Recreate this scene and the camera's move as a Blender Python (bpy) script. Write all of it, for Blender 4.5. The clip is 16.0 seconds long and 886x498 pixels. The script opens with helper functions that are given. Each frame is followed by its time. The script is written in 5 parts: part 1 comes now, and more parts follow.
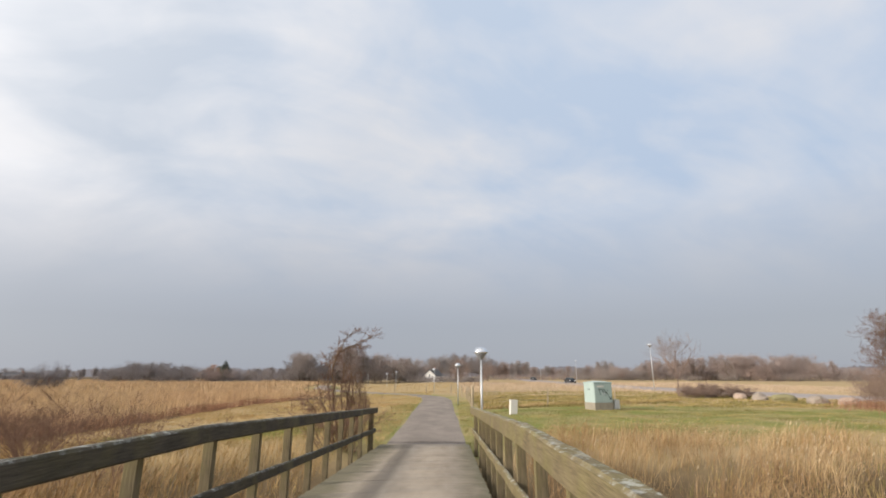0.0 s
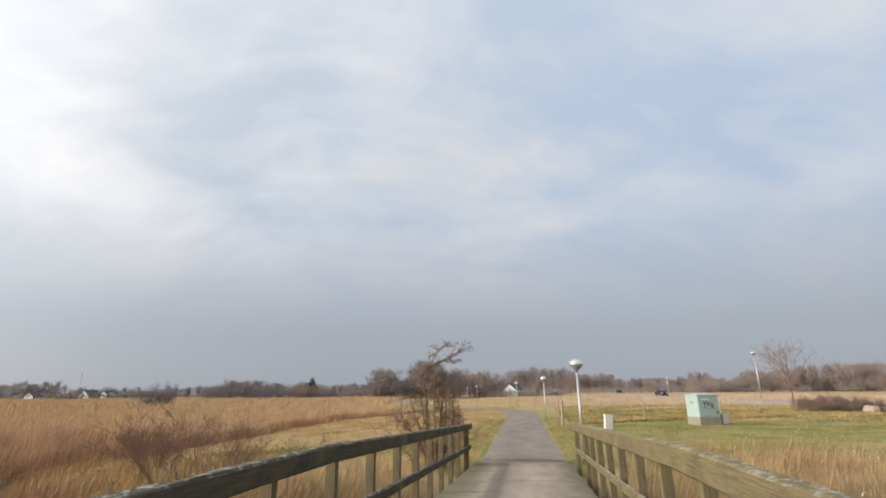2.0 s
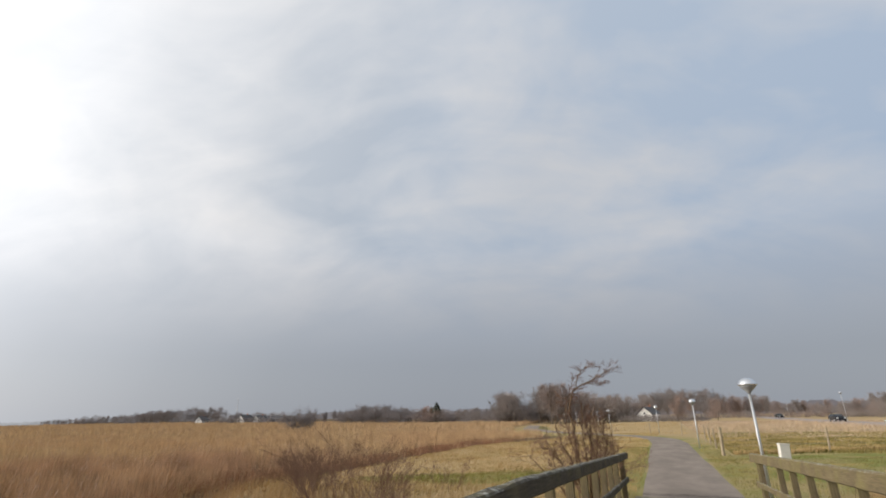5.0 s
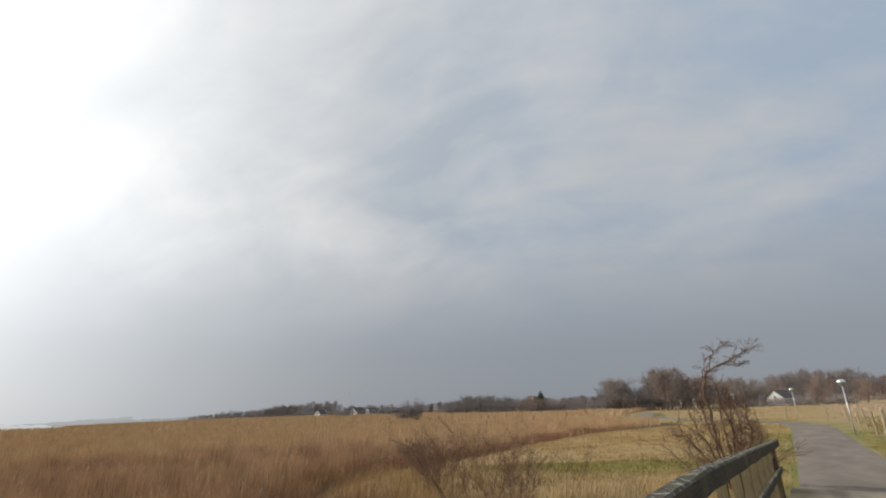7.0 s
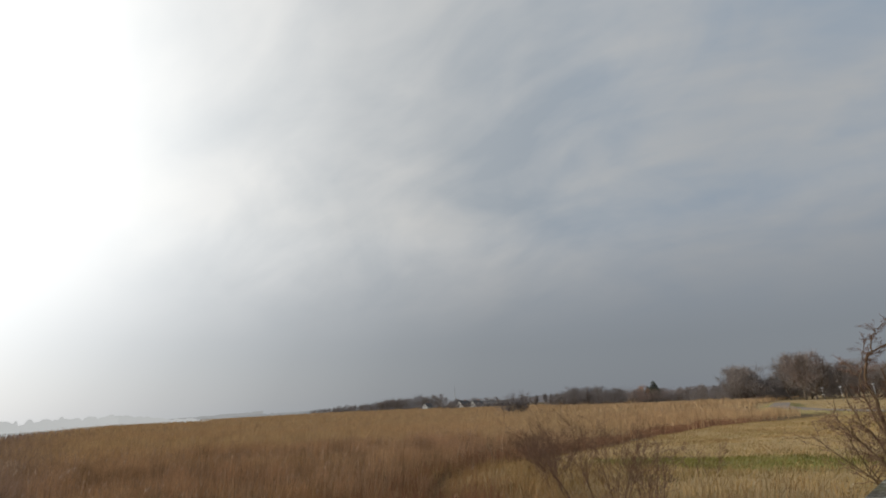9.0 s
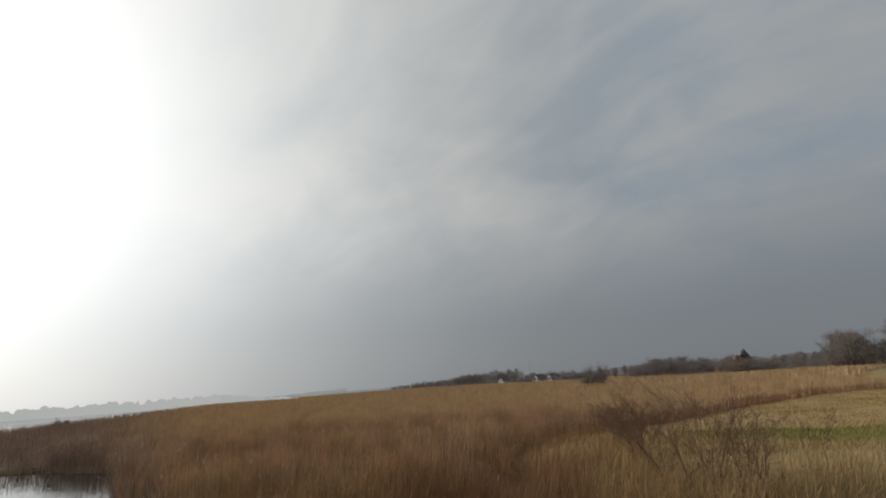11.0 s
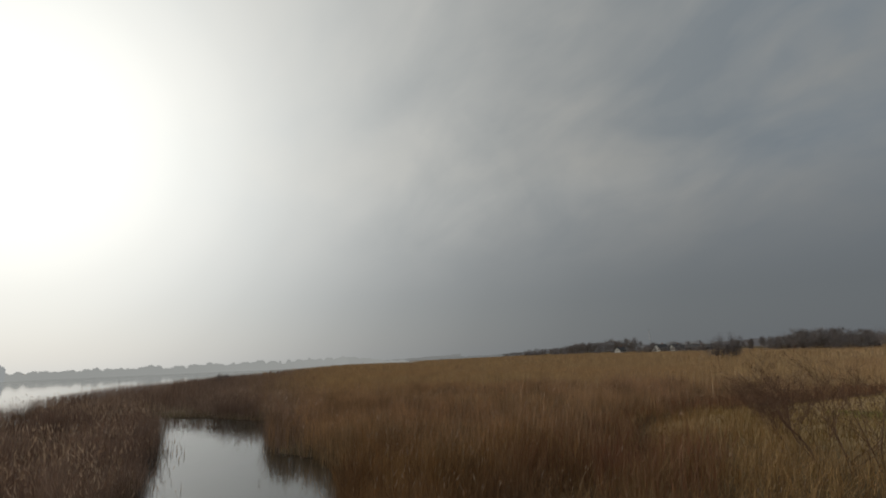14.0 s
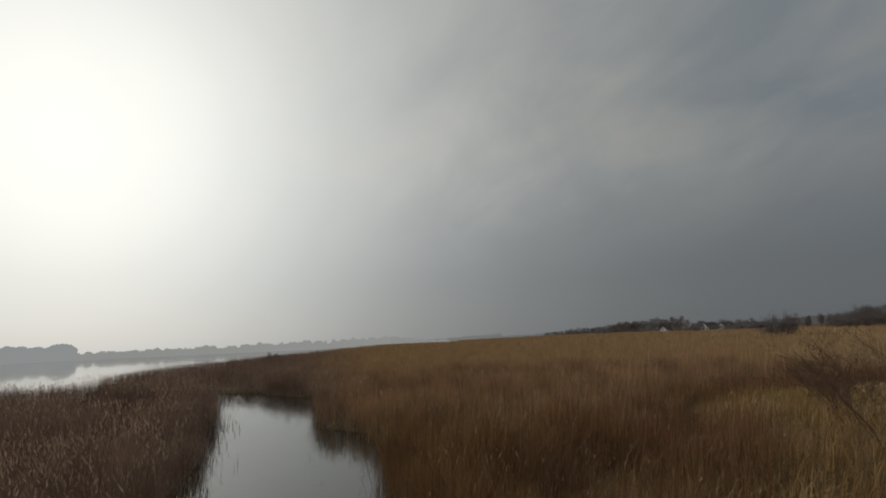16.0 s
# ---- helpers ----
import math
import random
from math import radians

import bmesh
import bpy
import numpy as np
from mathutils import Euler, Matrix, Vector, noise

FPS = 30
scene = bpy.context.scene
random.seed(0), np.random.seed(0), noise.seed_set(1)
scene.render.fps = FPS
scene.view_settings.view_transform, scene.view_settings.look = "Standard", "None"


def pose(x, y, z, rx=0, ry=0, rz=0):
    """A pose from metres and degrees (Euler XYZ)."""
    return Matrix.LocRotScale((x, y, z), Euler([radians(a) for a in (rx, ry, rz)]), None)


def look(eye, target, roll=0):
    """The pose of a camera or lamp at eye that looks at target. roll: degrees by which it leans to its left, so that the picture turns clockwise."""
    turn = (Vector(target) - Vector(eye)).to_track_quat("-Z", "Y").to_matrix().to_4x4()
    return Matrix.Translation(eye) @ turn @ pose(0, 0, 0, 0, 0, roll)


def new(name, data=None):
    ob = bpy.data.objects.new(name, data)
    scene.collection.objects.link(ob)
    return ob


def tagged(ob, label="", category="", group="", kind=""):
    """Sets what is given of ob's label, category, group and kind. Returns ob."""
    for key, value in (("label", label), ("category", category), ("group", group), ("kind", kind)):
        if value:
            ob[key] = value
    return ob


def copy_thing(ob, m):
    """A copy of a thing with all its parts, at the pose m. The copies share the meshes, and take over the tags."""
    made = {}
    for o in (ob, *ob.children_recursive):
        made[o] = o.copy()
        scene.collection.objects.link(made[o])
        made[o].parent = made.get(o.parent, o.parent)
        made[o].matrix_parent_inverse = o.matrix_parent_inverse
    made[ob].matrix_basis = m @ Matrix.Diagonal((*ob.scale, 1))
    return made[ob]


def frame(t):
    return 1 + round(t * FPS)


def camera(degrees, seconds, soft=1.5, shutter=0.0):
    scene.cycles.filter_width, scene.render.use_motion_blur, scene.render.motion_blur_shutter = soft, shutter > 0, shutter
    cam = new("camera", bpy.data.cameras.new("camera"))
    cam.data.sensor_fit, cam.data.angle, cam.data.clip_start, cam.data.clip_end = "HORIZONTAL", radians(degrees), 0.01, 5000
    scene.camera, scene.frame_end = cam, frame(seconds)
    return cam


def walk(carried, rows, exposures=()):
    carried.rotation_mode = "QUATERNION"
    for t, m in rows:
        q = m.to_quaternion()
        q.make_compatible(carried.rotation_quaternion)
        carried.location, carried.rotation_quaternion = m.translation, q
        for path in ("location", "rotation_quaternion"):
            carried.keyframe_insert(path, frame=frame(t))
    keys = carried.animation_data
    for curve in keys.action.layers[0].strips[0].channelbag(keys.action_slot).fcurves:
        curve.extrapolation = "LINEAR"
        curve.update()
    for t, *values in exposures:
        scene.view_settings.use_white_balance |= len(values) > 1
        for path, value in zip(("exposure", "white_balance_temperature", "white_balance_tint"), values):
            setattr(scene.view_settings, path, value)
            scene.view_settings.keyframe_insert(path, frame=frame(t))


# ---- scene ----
cam = camera(85.74, 16.0, soft=1.8)
# seconds, place, heading to the left, tilt, lean
PATH = [
    (0.0, 0.826, -4.746, 1.597, 0.84, 14.88, 0.04),
    (0.5, 0.721, -4.659, 1.600, 4.33, 15.90, 0.55),
    (1.0, 0.583, -4.573, 1.590, 6.66, 16.46, 0.55),
    (1.5, 0.443, -4.498, 1.600, 8.76, 16.37, 0.19),
    (2.0, 0.344, -4.427, 1.605, 9.67, 16.52, -0.65),
    (2.5, 0.254, -4.360, 1.614, 10.43, 16.67, -0.61),
    (3.0, 0.143, -4.276, 1.612, 12.45, 17.15, -0.50),
    (3.5, 0.015, -4.191, 1.618, 16.76, 18.39, -0.84),
    (4.0, -0.097, -4.100, 1.628, 19.81, 19.11, -0.72),
    (6.5, -0.701, -4.131, 1.622, 30.65, 18.60, -1.57),
    (7.0, -0.814, -4.126, 1.611, 34.87, 18.48, -1.87),
    (7.5, -0.921, -4.100, 1.611, 39.48, 18.85, -1.93),
    (8.0, -1.000, -4.085, 1.612, 42.72, 18.94, -2.03),
    (10.5, -1.149, -4.101, 1.592, 52.27, 16.40, -3.25),
    (11.0, -1.173, -4.098, 1.593, 55.10, 15.77, -3.60),
    (11.5, -1.205, -4.086, 1.596, 57.50, 15.30, -3.51),
    (12.0, -1.246, -4.082, 1.587, 59.46, 15.10, -3.26),
    (12.5, -1.263, -4.094, 1.593, 61.71, 14.68, -2.80),
    (13.0, -1.277, -4.092, 1.585, 64.79, 13.84, -2.38),
    (13.5, -1.283, -4.097, 1.587, 67.28, 12.92, -2.21),
    (14.0, -1.282, -4.107, 1.583, 68.63, 12.66, -2.11),
    (14.5, -1.300, -4.104, 1.578, 70.24, 12.15, -1.90),
    (15.0, -1.305, -4.105, 1.570, 71.56, 11.68, -1.97),
    (15.5, -1.310, -4.108, 1.568, 72.61, 11.03, -2.26),
    (16.0, -1.297, -4.100, 1.571, 73.46, 10.48, -2.33),
]
walk(cam, [(t, pose(x, y, z, 90 + p, 0, h) @ pose(0, 0, 0, 0, 0, r)) for t, x, y, z, h, p, r in PATH],
     exposures=[(0.0, 0.21, 6600, 11), (2.0, 0.14, 6560, 10), (3.5, 0.04, 6550, 10), (4.0, -0.02, 6550, 10), (6.5, -0.25, 6550, 9), (7.0, -0.31, 6550, 8), (8.0, -0.51, 6580, 8), (10.5, -0.80, 6600, 6),
                (11.0, -0.88, 6640, 6), (12.5, -1.17, 6680, 5), (13.0, -1.25, 6700, 5), (14.5, -1.45, 6720, 5), (16.0, -1.54, 6720, 5)])

# ---- sky and sun ----
SUN_AZ, SUN_EL = 113.0, 21.0          # degrees to the left of +y, degrees up
SUN_DIR = Vector((-math.sin(radians(SUN_AZ)) * math.cos(radians(SUN_EL)), math.cos(radians(SUN_AZ)) * math.cos(radians(SUN_EL)), math.sin(radians(SUN_EL))))

sun_data = bpy.data.lights.new("sun", "SUN")
sun_data.energy, sun_data.angle, sun_data.color = 3.3, radians(8.0), (1.0, 0.90, 0.76)
sun = new("sun", sun_data)
sun.matrix_world = look(SUN_DIR * 50, (0, 0, 0))


class Nodes:
    """Short hand for building a node tree."""

    def __init__(self, tree):
        self.tree = tree
        tree.nodes.clear()

    def add(self, kind, **values):
        node = self.tree.nodes.new(kind)
        for key, value in values.items():
            if key.startswith("i_"):
                name = key[2:]
                socket = node.inputs[int(name)] if name.isdigit() else node.inputs[name.replace("_", " ")]
                self.put(socket, value)
        return node

    def put(self, socket, value):
        if isinstance(value, bpy.types.NodeSocket):
            self.tree.links.new(value, socket)
        elif isinstance(value, bpy.types.Node):
            self.tree.links.new(value.outputs[0], socket)
        else:
            socket.default_value = value

    def math(self, op, a, b=0.0, clamp=False):
        n = self.add("ShaderNodeMath")
        n.operation, n.use_clamp = op, clamp
        self.put(n.inputs[0], a)
        self.put(n.inputs[1], b)
        return n.outputs[0]

    def mix(self, fac, a, b, blend="MIX"):
        n = self.add("ShaderNodeMix")
        n.data_type, n.blend_type = "RGBA", blend
        self.put(n.inputs[0], fac)
        self.put(n.inputs[6], a)
        self.put(n.inputs[7], b)
        return n.outputs[2]

    def ramp(self, fac, *stops):
        n = self.add("ShaderNodeValToRGB")
        self.put(n.inputs[0], fac)
        el = n.color_ramp.elements
        while len(el) < len(stops):
            el.new(0.5)
        for e, (p, c) in zip(el, stops):
            e.position, e.color = p, (c, c, c, 1) if isinstance(c, (int, float)) else (*c, 1)
        return n.outputs[0]

    def noise(self, vector, scale, detail=4.0, rough=0.55, distort=0.0):
        n = self.add("ShaderNodeTexNoise")
        if vector is not None:
            self.put(n.inputs["Vector"], vector)
        n.inputs["Scale"].default_value, n.inputs["Detail"].default_value = scale, detail
        n.inputs["Roughness"].default_value, n.inputs["Distortion"].default_value = rough, distort
        return n.outputs["Fac"]

    def scaled(self, vector, s, turn=0.0):
        n = self.add("ShaderNodeMapping")
        self.put(n.inputs["Vector"], vector)
        n.inputs["Scale"].default_value = s
        n.inputs["Rotation"].default_value = (0, 0, radians(turn))
        return n.outputs[0]


world = bpy.data.worlds.new("sky")
scene.world = world
world.use_nodes = True
W = Nodes(world.node_tree)
way = W.add("ShaderNodeTexCoord").outputs["Generated"]
sky = W.add("ShaderNodeTexSky")
sky.sky_type, sky.sun_disc = "NISHITA", False
sky.sun_elevation, sky.sun_rotation = radians(SUN_EL), radians(-SUN_AZ)
sky.dust_density = 2.0
split = W.add("ShaderNodeSeparateXYZ", i_0=way)
up = W.math("MAXIMUM", split.outputs[2], 0.0)
# the cloud sheet: the way met with a layer overhead, bowed so that it does not crowd at the horizon
flat = W.add("ShaderNodeVectorMath")
flat.operation = "DIVIDE"
W.put(flat.inputs[0], way)
lift = W.math("ADD", up, 0.55)
W.put(flat.inputs[1], W.add("ShaderNodeCombineXYZ", i_0=lift, i_1=lift, i_2=lift))
sheet = W.scaled(W.scaled(flat.outputs[0], (1.0, 1.0, 0.0)), (1.0, 1.0, 1.0), -15.0)
sheet.node.inputs["Location"].default_value = (0.9, 2.3, 0.0)
puff = W.noise(W.scaled(sheet, (0.9, 1.1, 1.0)), 3.1, 5.0, 0.5, 0.7)
streak = W.noise(W.scaled(sheet, (0.72, 1.4, 1.0)), 3.2, 4.0, 0.5, 0.9)
fine = W.noise(W.scaled(sheet, (0.8, 1.25, 1.0)), 8.5, 4.0, 0.55, 0.5)
# brightness by the angle from the veiled sun
dot = W.add("ShaderNodeVectorMath")
dot.operation = "DOT_PRODUCT"
W.put(dot.inputs[0], way)
dot.inputs[1].default_value = SUN_DIR
c = W.math("MAXIMUM", dot.outputs["Value"], 0.0)
cover = W.math("ADD", W.math("ADD", W.math("MULTIPLY", puff, 0.47), W.math("MULTIPLY", streak, 0.37)), W.math("MULTIPLY", fine, 0.16))
cover = W.math("ADD", cover, W.math("MULTIPLY", W.math("SUBTRACT", dot.outputs["Value"], 0.25), 0.05))
# two thinner places in the sheet, where the blue comes through
for az, el, reach, amount in ((-24.0, 38.0, 30.0, 0.06), (34.0, 31.0, 13.0, 0.10)):
    hole = W.add("ShaderNodeVectorMath")
    hole.operation = "DOT_PRODUCT"
    W.put(hole.inputs[0], way)
    hole.inputs[1].default_value = (-math.sin(radians(az)) * math.cos(radians(el)), math.cos(radians(az)) * math.cos(radians(el)), math.sin(radians(el)))
    cover = W.math("SUBTRACT", cover, W.math("MULTIPLY", W.ramp(hole.outputs["Value"], (math.cos(radians(reach)), 0.0), (1.0, 1.0)), amount))
cloud = W.ramp(cover, (0.36, 0.0), (0.49, 0.5), (0.62, 1.0))
VEIL = ((0.0, 0.60), (0.342, 0.665), (0.5, 0.735), (0.643, 0.865), (0.707, 0.98), (0.766, 1.09), (0.819, 1.24), (0.866, 1.45), (0.906, 1.69), (0.94, 2.02), (0.97, 2.5), (1.0, 3.5))
veil = W.math("MULTIPLY", W.ramp(c, *[(p, v / 4.0) for p, v in VEIL]), 4.0)
low = W.ramp(up, (0.0, 0.665), (0.10, 0.69), (0.32, 0.99), (0.75, 1.12))
low = W.mix(W.math("MULTIPLY", W.math("POWER", c, 2.0), 0.85), low, (1.06, 1.06, 1.06, 1))
high = W.ramp(up, (0.13, 0.0), (0.32, 1.0))
relief = W.math("MULTIPLY", W.math("MULTIPLY", cloud, high), W.ramp(c, (0.0, 0.55), (0.35, 1.0), (0.75, 0.9), (0.92, 0.1)))
level = W.math("MULTIPLY", W.math("MULTIPLY", veil, low), W.math("ADD", W.ramp(c, (0.0, 0.93), (0.35, 0.885), (0.75, 0.90), (0.92, 0.985)), W.math("MULTIPLY", relief, 0.25)))
# the glow levels off in the veil
level = W.math("DIVIDE", level, W.math("POWER", W.math("ADD", 1.0, W.math("POWER", W.math("DIVIDE", level, 3.1), 4.0)), 0.25))
bright = W.add("ShaderNodeCombineXYZ", i_0=level, i_1=level, i_2=level)
side = W.ramp(W.math("MULTIPLY", W.math("ADD", dot.outputs["Value"], 1.0), 0.5), (0.25, 1.0), (0.6, 0.6), (0.8, 0.2), (0.95, 0.0))
gap = W.mix(side, (0.95, 1.02, 1.10, 1), (0.775, 0.95, 1.205, 1))
tone = W.mix(cloud, gap, (1.105, 1.09, 1.09, 1))
tone = W.mix(W.ramp(up, (0.12, 1.0), (0.36, 0.0)), tone, (0.905, 0.985, 1.13, 1))
tone = W.mix(W.math("MULTIPLY", W.math("POWER", c, 1.5), 0.85), tone, (1.03, 1.033, 1.047, 1))
clouds = W.mix(1.0, bright.outputs[0], tone, "MULTIPLY")
thin = W.add("ShaderNodeVectorMath")
thin.operation = "SCALE"
W.put(thin.inputs[0], sky.outputs[0])
thin.inputs["Scale"].default_value = 0.10
colour = W.mix(0.92, thin.outputs[0], clouds)
W.put(W.add("ShaderNodeOutputWorld").inputs[0], W.add("ShaderNodeBackground", i_Color=colour, i_Strength=1.0))

# ---- materials ----


def material(name, build, rough=0.8, metal=0.0, spec=0.3):
    """A material from a function that gives colour and, if it likes, height for bump."""
    mat = bpy.data.materials.new(name)
    mat.use_nodes = True
    n = Nodes(mat.node_tree)
    out = n.add("ShaderNodeOutputMaterial")
    bsdf = n.add("ShaderNodeBsdfPrincipled", i_Roughness=rough, i_Metallic=metal)
    bsdf.inputs["Specular IOR Level"].default_value = spec
    got = build(n)
    colour, height, strength = got if isinstance(got, tuple) else (got, None, 0)
    n.put(bsdf.inputs["Base Color"], colour)
    if height is not None:
        bump = n.add("ShaderNodeBump", i_Height=height, i_Strength=strength, i_Distance=0.02)
        n.put(bsdf.inputs["Normal"], bump.outputs[0])
    n.put(out.inputs[0], bsdf)
    return mat


def obj(n):
    return n.add("ShaderNodeTexCoord").outputs["Object"]


def where(n):
    return n.add("ShaderNodeNewGeometry").outputs["Position"]


def island(n):
    return n.add("ShaderNodeNewGeometry").outputs["Random Per Island"]


def each(n):
    return n.add("ShaderNodeObjectInfo").outputs["Random"]


def rgb(*c):
    return (*c, 1)


def stem_material(name, dark, light, tint, patch=0.06, lean=0.5, through_light=0.25, warm=(1.15, 0.95, 0.55), deep=0.62):
    """Dry stems that let some light through: each its own shade, with broad patches of a second tint over the bed."""
    mat = bpy.data.materials.new(name)
    mat.use_nodes = True
    n = Nodes(mat.node_tree)
    base = n.mix(island(n), rgb(*dark), rgb(*light))
    broad = n.ramp(n.noise(where(n), patch, 3.0), (0.5 - 0.16 * lean, 0.0), (0.5 + 0.16 * lean, 1.0))
    col = n.mix(n.math("MULTIPLY", broad, 0.75), base, n.mix(island(n), rgb(*tint), rgb(*[v * 1.5 for v in tint])))
    tuft = n.ramp(n.noise(where(n), max(0.9, patch * 5), 3.0, 0.6), (0.36, deep), (0.52, 1.0), (0.70, 1.22))
    col = n.mix(1.0, col, tuft, "MULTIPLY")
    bsdf = n.add("ShaderNodeBsdfPrincipled", i_Roughness=0.7, i_Base_Color=col)
    bsdf.inputs["Specular IOR Level"].default_value = 0.2
    glow = n.add("ShaderNodeBsdfTranslucent", i_Color=n.mix(1.0, col, rgb(*warm), "MULTIPLY"))
    both = n.add("ShaderNodeMixShader", i_0=through_light)
    n.put(both.inputs[1], bsdf)
    n.put(both.inputs[2], glow)
    n.put(n.add("ShaderNodeOutputMaterial").inputs[0], both)
    return mat


MAT = {}
MAT["reed"] = stem_material("dry_reed", (0.42, 0.29, 0.165), (0.62, 0.46, 0.275), (0.43, 0.285, 0.165), through_light=0.14)
# darker reed colour, standing in for stems seen against the sun
MAT["reed_near"] = stem_material("backlit_brown_reed", (0.255, 0.157, 0.081), (0.54, 0.335, 0.155), (0.19, 0.11, 0.066), 0.28, 0.45, 0.06, deep=0.5)
MAT["reed_mid"] = stem_material("brown_reed", (0.385, 0.252, 0.148), (0.61, 0.425, 0.255), (0.365, 0.228, 0.145), 0.11, 0.5, 0.10, deep=0.48)
MAT["red_stem"] = stem_material("red_brown_stems", (0.20, 0.105, 0.065), (0.36, 0.205, 0.13), (0.24, 0.12, 0.08), 0.3, 0.5, 0.15)
MAT["gold"] = stem_material("golden_grass", (0.32, 0.212, 0.09), (0.57, 0.40, 0.18), (0.22, 0.134, 0.058), 0.5, 0.5, 0.04, deep=0.5)
MAT["tussock"] = stem_material("brown_tussock_grass", (0.31, 0.192, 0.092), (0.60, 0.40, 0.19), (0.21, 0.125, 0.062), 0.6, 0.5, 0.05)
MAT["reed_grey"] = stem_material("grey_brown_reed", (0.28, 0.193, 0.148), (0.54, 0.395, 0.31), (0.20, 0.132, 0.10), 0.25, 0.5, 0.08, (1.0, 0.9, 0.8))
MAT["field"] = stem_material("pale_field_grass", (0.41, 0.31, 0.22), (0.56, 0.445, 0.335), (0.37, 0.27, 0.17), 0.12, 0.6, 0.08, (1.0, 0.9, 0.8))
MAT["plume"] = stem_material("reed_plume", (0.39, 0.29, 0.215), (0.66, 0.53, 0.41), (0.36, 0.25, 0.18), 0.06, 0.5, 0.2, (1.0, 0.9, 0.82))
MAT["reed_leaf"] = stem_material("pale_reed_leaf", (0.42, 0.33, 0.20), (0.72, 0.60, 0.42), (0.30, 0.20, 0.11), 0.6, 0.5, 0.15)
MAT["pale_straw"] = stem_material("pale_straw_grass", (0.38, 0.275, 0.15), (0.66, 0.505, 0.30), (0.28, 0.175, 0.09), 0.45)
MAT["straw"] = stem_material("straw_grass", (0.30, 0.198, 0.098), (0.56, 0.405, 0.225), (0.20, 0.115, 0.055), 0.45)
MAT["meadow"] = stem_material("meadow_grass", (0.36, 0.25, 0.115), (0.58, 0.425, 0.21), (0.26, 0.195, 0.08), 0.22, 0.7, 0.08, deep=0.82)
MAT["fresh"] = stem_material("fresh_grass", (0.12, 0.135, 0.03), (0.25, 0.255, 0.075), (0.27, 0.23, 0.085), 0.3)
MAT["lawn"] = stem_material("lawn_grass", (0.125, 0.118, 0.033), (0.26, 0.24, 0.08), (0.33, 0.25, 0.105), 0.25)


def ground_build(n):
    p = where(n)
    green_node, pale_node = n.add("ShaderNodeAttribute"), n.add("ShaderNodeAttribute")
    green_node.attribute_name, pale_node.attribute_name = "green", "pale"
    green, pale = green_node.outputs["Fac"], pale_node.outputs["Fac"]
    grain = n.noise(p, 9.0, 6.0, 0.65)
    broad = n.noise(p, 0.35, 4.0)
    mud = n.mix(grain, rgb(0.06, 0.043, 0.026), rgb(0.20, 0.14, 0.075))
    straw = n.mix(grain, rgb(0.27, 0.195, 0.10), rgb(0.45, 0.34, 0.185))
    turf = n.mix(grain, rgb(0.10, 0.13, 0.03), rgb(0.24, 0.25, 0.075))
    turf = n.mix(n.ramp(broad, (0.42, 0.0), (0.62, 0.7)), turf, straw)
    c1 = n.mix(pale, mud, straw)
    return n.mix(green, c1, turf), n.noise(p, 22.0, 5.0), 0.6


MAT["ground"] = material("ground", ground_build, 0.95, spec=0.1)


def asphalt_build(n):
    p = where(n)
    c0 = n.mix(n.noise(p, 60.0, 4.0, 0.7), rgb(0.14, 0.116, 0.098), rgb(0.245, 0.205, 0.173))
    c0 = n.mix(n.ramp(n.noise(n.scaled(p, (1.0, 0.4, 1.0)), 1.1, 5.0, 0.6), (0.38, 0.0), (0.66, 0.75)), c0, rgb(0.285, 0.242, 0.203))
    c0 = n.mix(n.ramp(n.noise(p, 2.7, 5.0, 0.65), (0.52, 0.0), (0.72, 0.5)), c0, rgb(0.16, 0.135, 0.115))
    # dirt trodden off the bridge, and moss along the edges
    pos = n.add("ShaderNodeSeparateXYZ", i_0=p)
    near = n.math("SUBTRACT", 1.0, n.math("MULTIPLY", n.math("ABSOLUTE", n.math("SUBTRACT", pos.outputs[1], 12.35)), 1.0), True)
    dirt = n.ramp(n.math("MULTIPLY", near, n.noise(n.scaled(p, (1.0, 2.2, 1.0)), 4.2, 6.0, 0.75)), (0.36, 0.0), (0.52, 0.8))
    c0 = n.mix(dirt, c0, rgb(0.06, 0.05, 0.04))
    return c0, n.noise(p, 90.0, 3.0), 0.35


MAT["asphalt"] = material("worn_asphalt", asphalt_build, 0.9, spec=0.2)


def wood(name, dark, light, moss=0.0, lichen=0.0, along=1, damp=0.0):
    def build(n):
        p = obj(n)
        s = [26.0, 26.0, 26.0]
        s[along] = 1.6
        grain = n.noise(n.scaled(p, s), 3.0, 6.0, 0.65)
        col = n.mix(n.ramp(n.math("ADD", n.math("MULTIPLY", grain, 0.6), n.math("MULTIPLY", n.noise(p, 1.7, 4.0, 0.6), 0.4)), (0.36, 0.0), (0.64, 1.0)), rgb(*dark), rgb(*light))
        col = n.mix(n.math("MULTIPLY", each(n), 0.25), col, rgb(*[v * 0.6 for v in light]))
        if moss:
            col = n.mix(n.ramp(n.noise(p, 2.3, 4.0), (0.45, 0.0), (0.7, moss)), col, rgb(0.20, 0.18, 0.06))
        if lichen:
            topside = n.add("ShaderNodeSeparateXYZ", i_0=n.add("ShaderNodeNewGeometry").outputs["Normal"]).outputs[2]
            col = n.mix(n.ramp(n.noise(p, 13.0, 5.0, 0.7), (0.50, 0.0), (0.60, lichen)), col, n.mix(n.ramp(topside, (0.5, 0.0), (0.9, 1.0)), col, rgb(0.40, 0.41, 0.37)))
        return col, grain, 0.5
    return material(name, build, 0.85, spec=0.2)


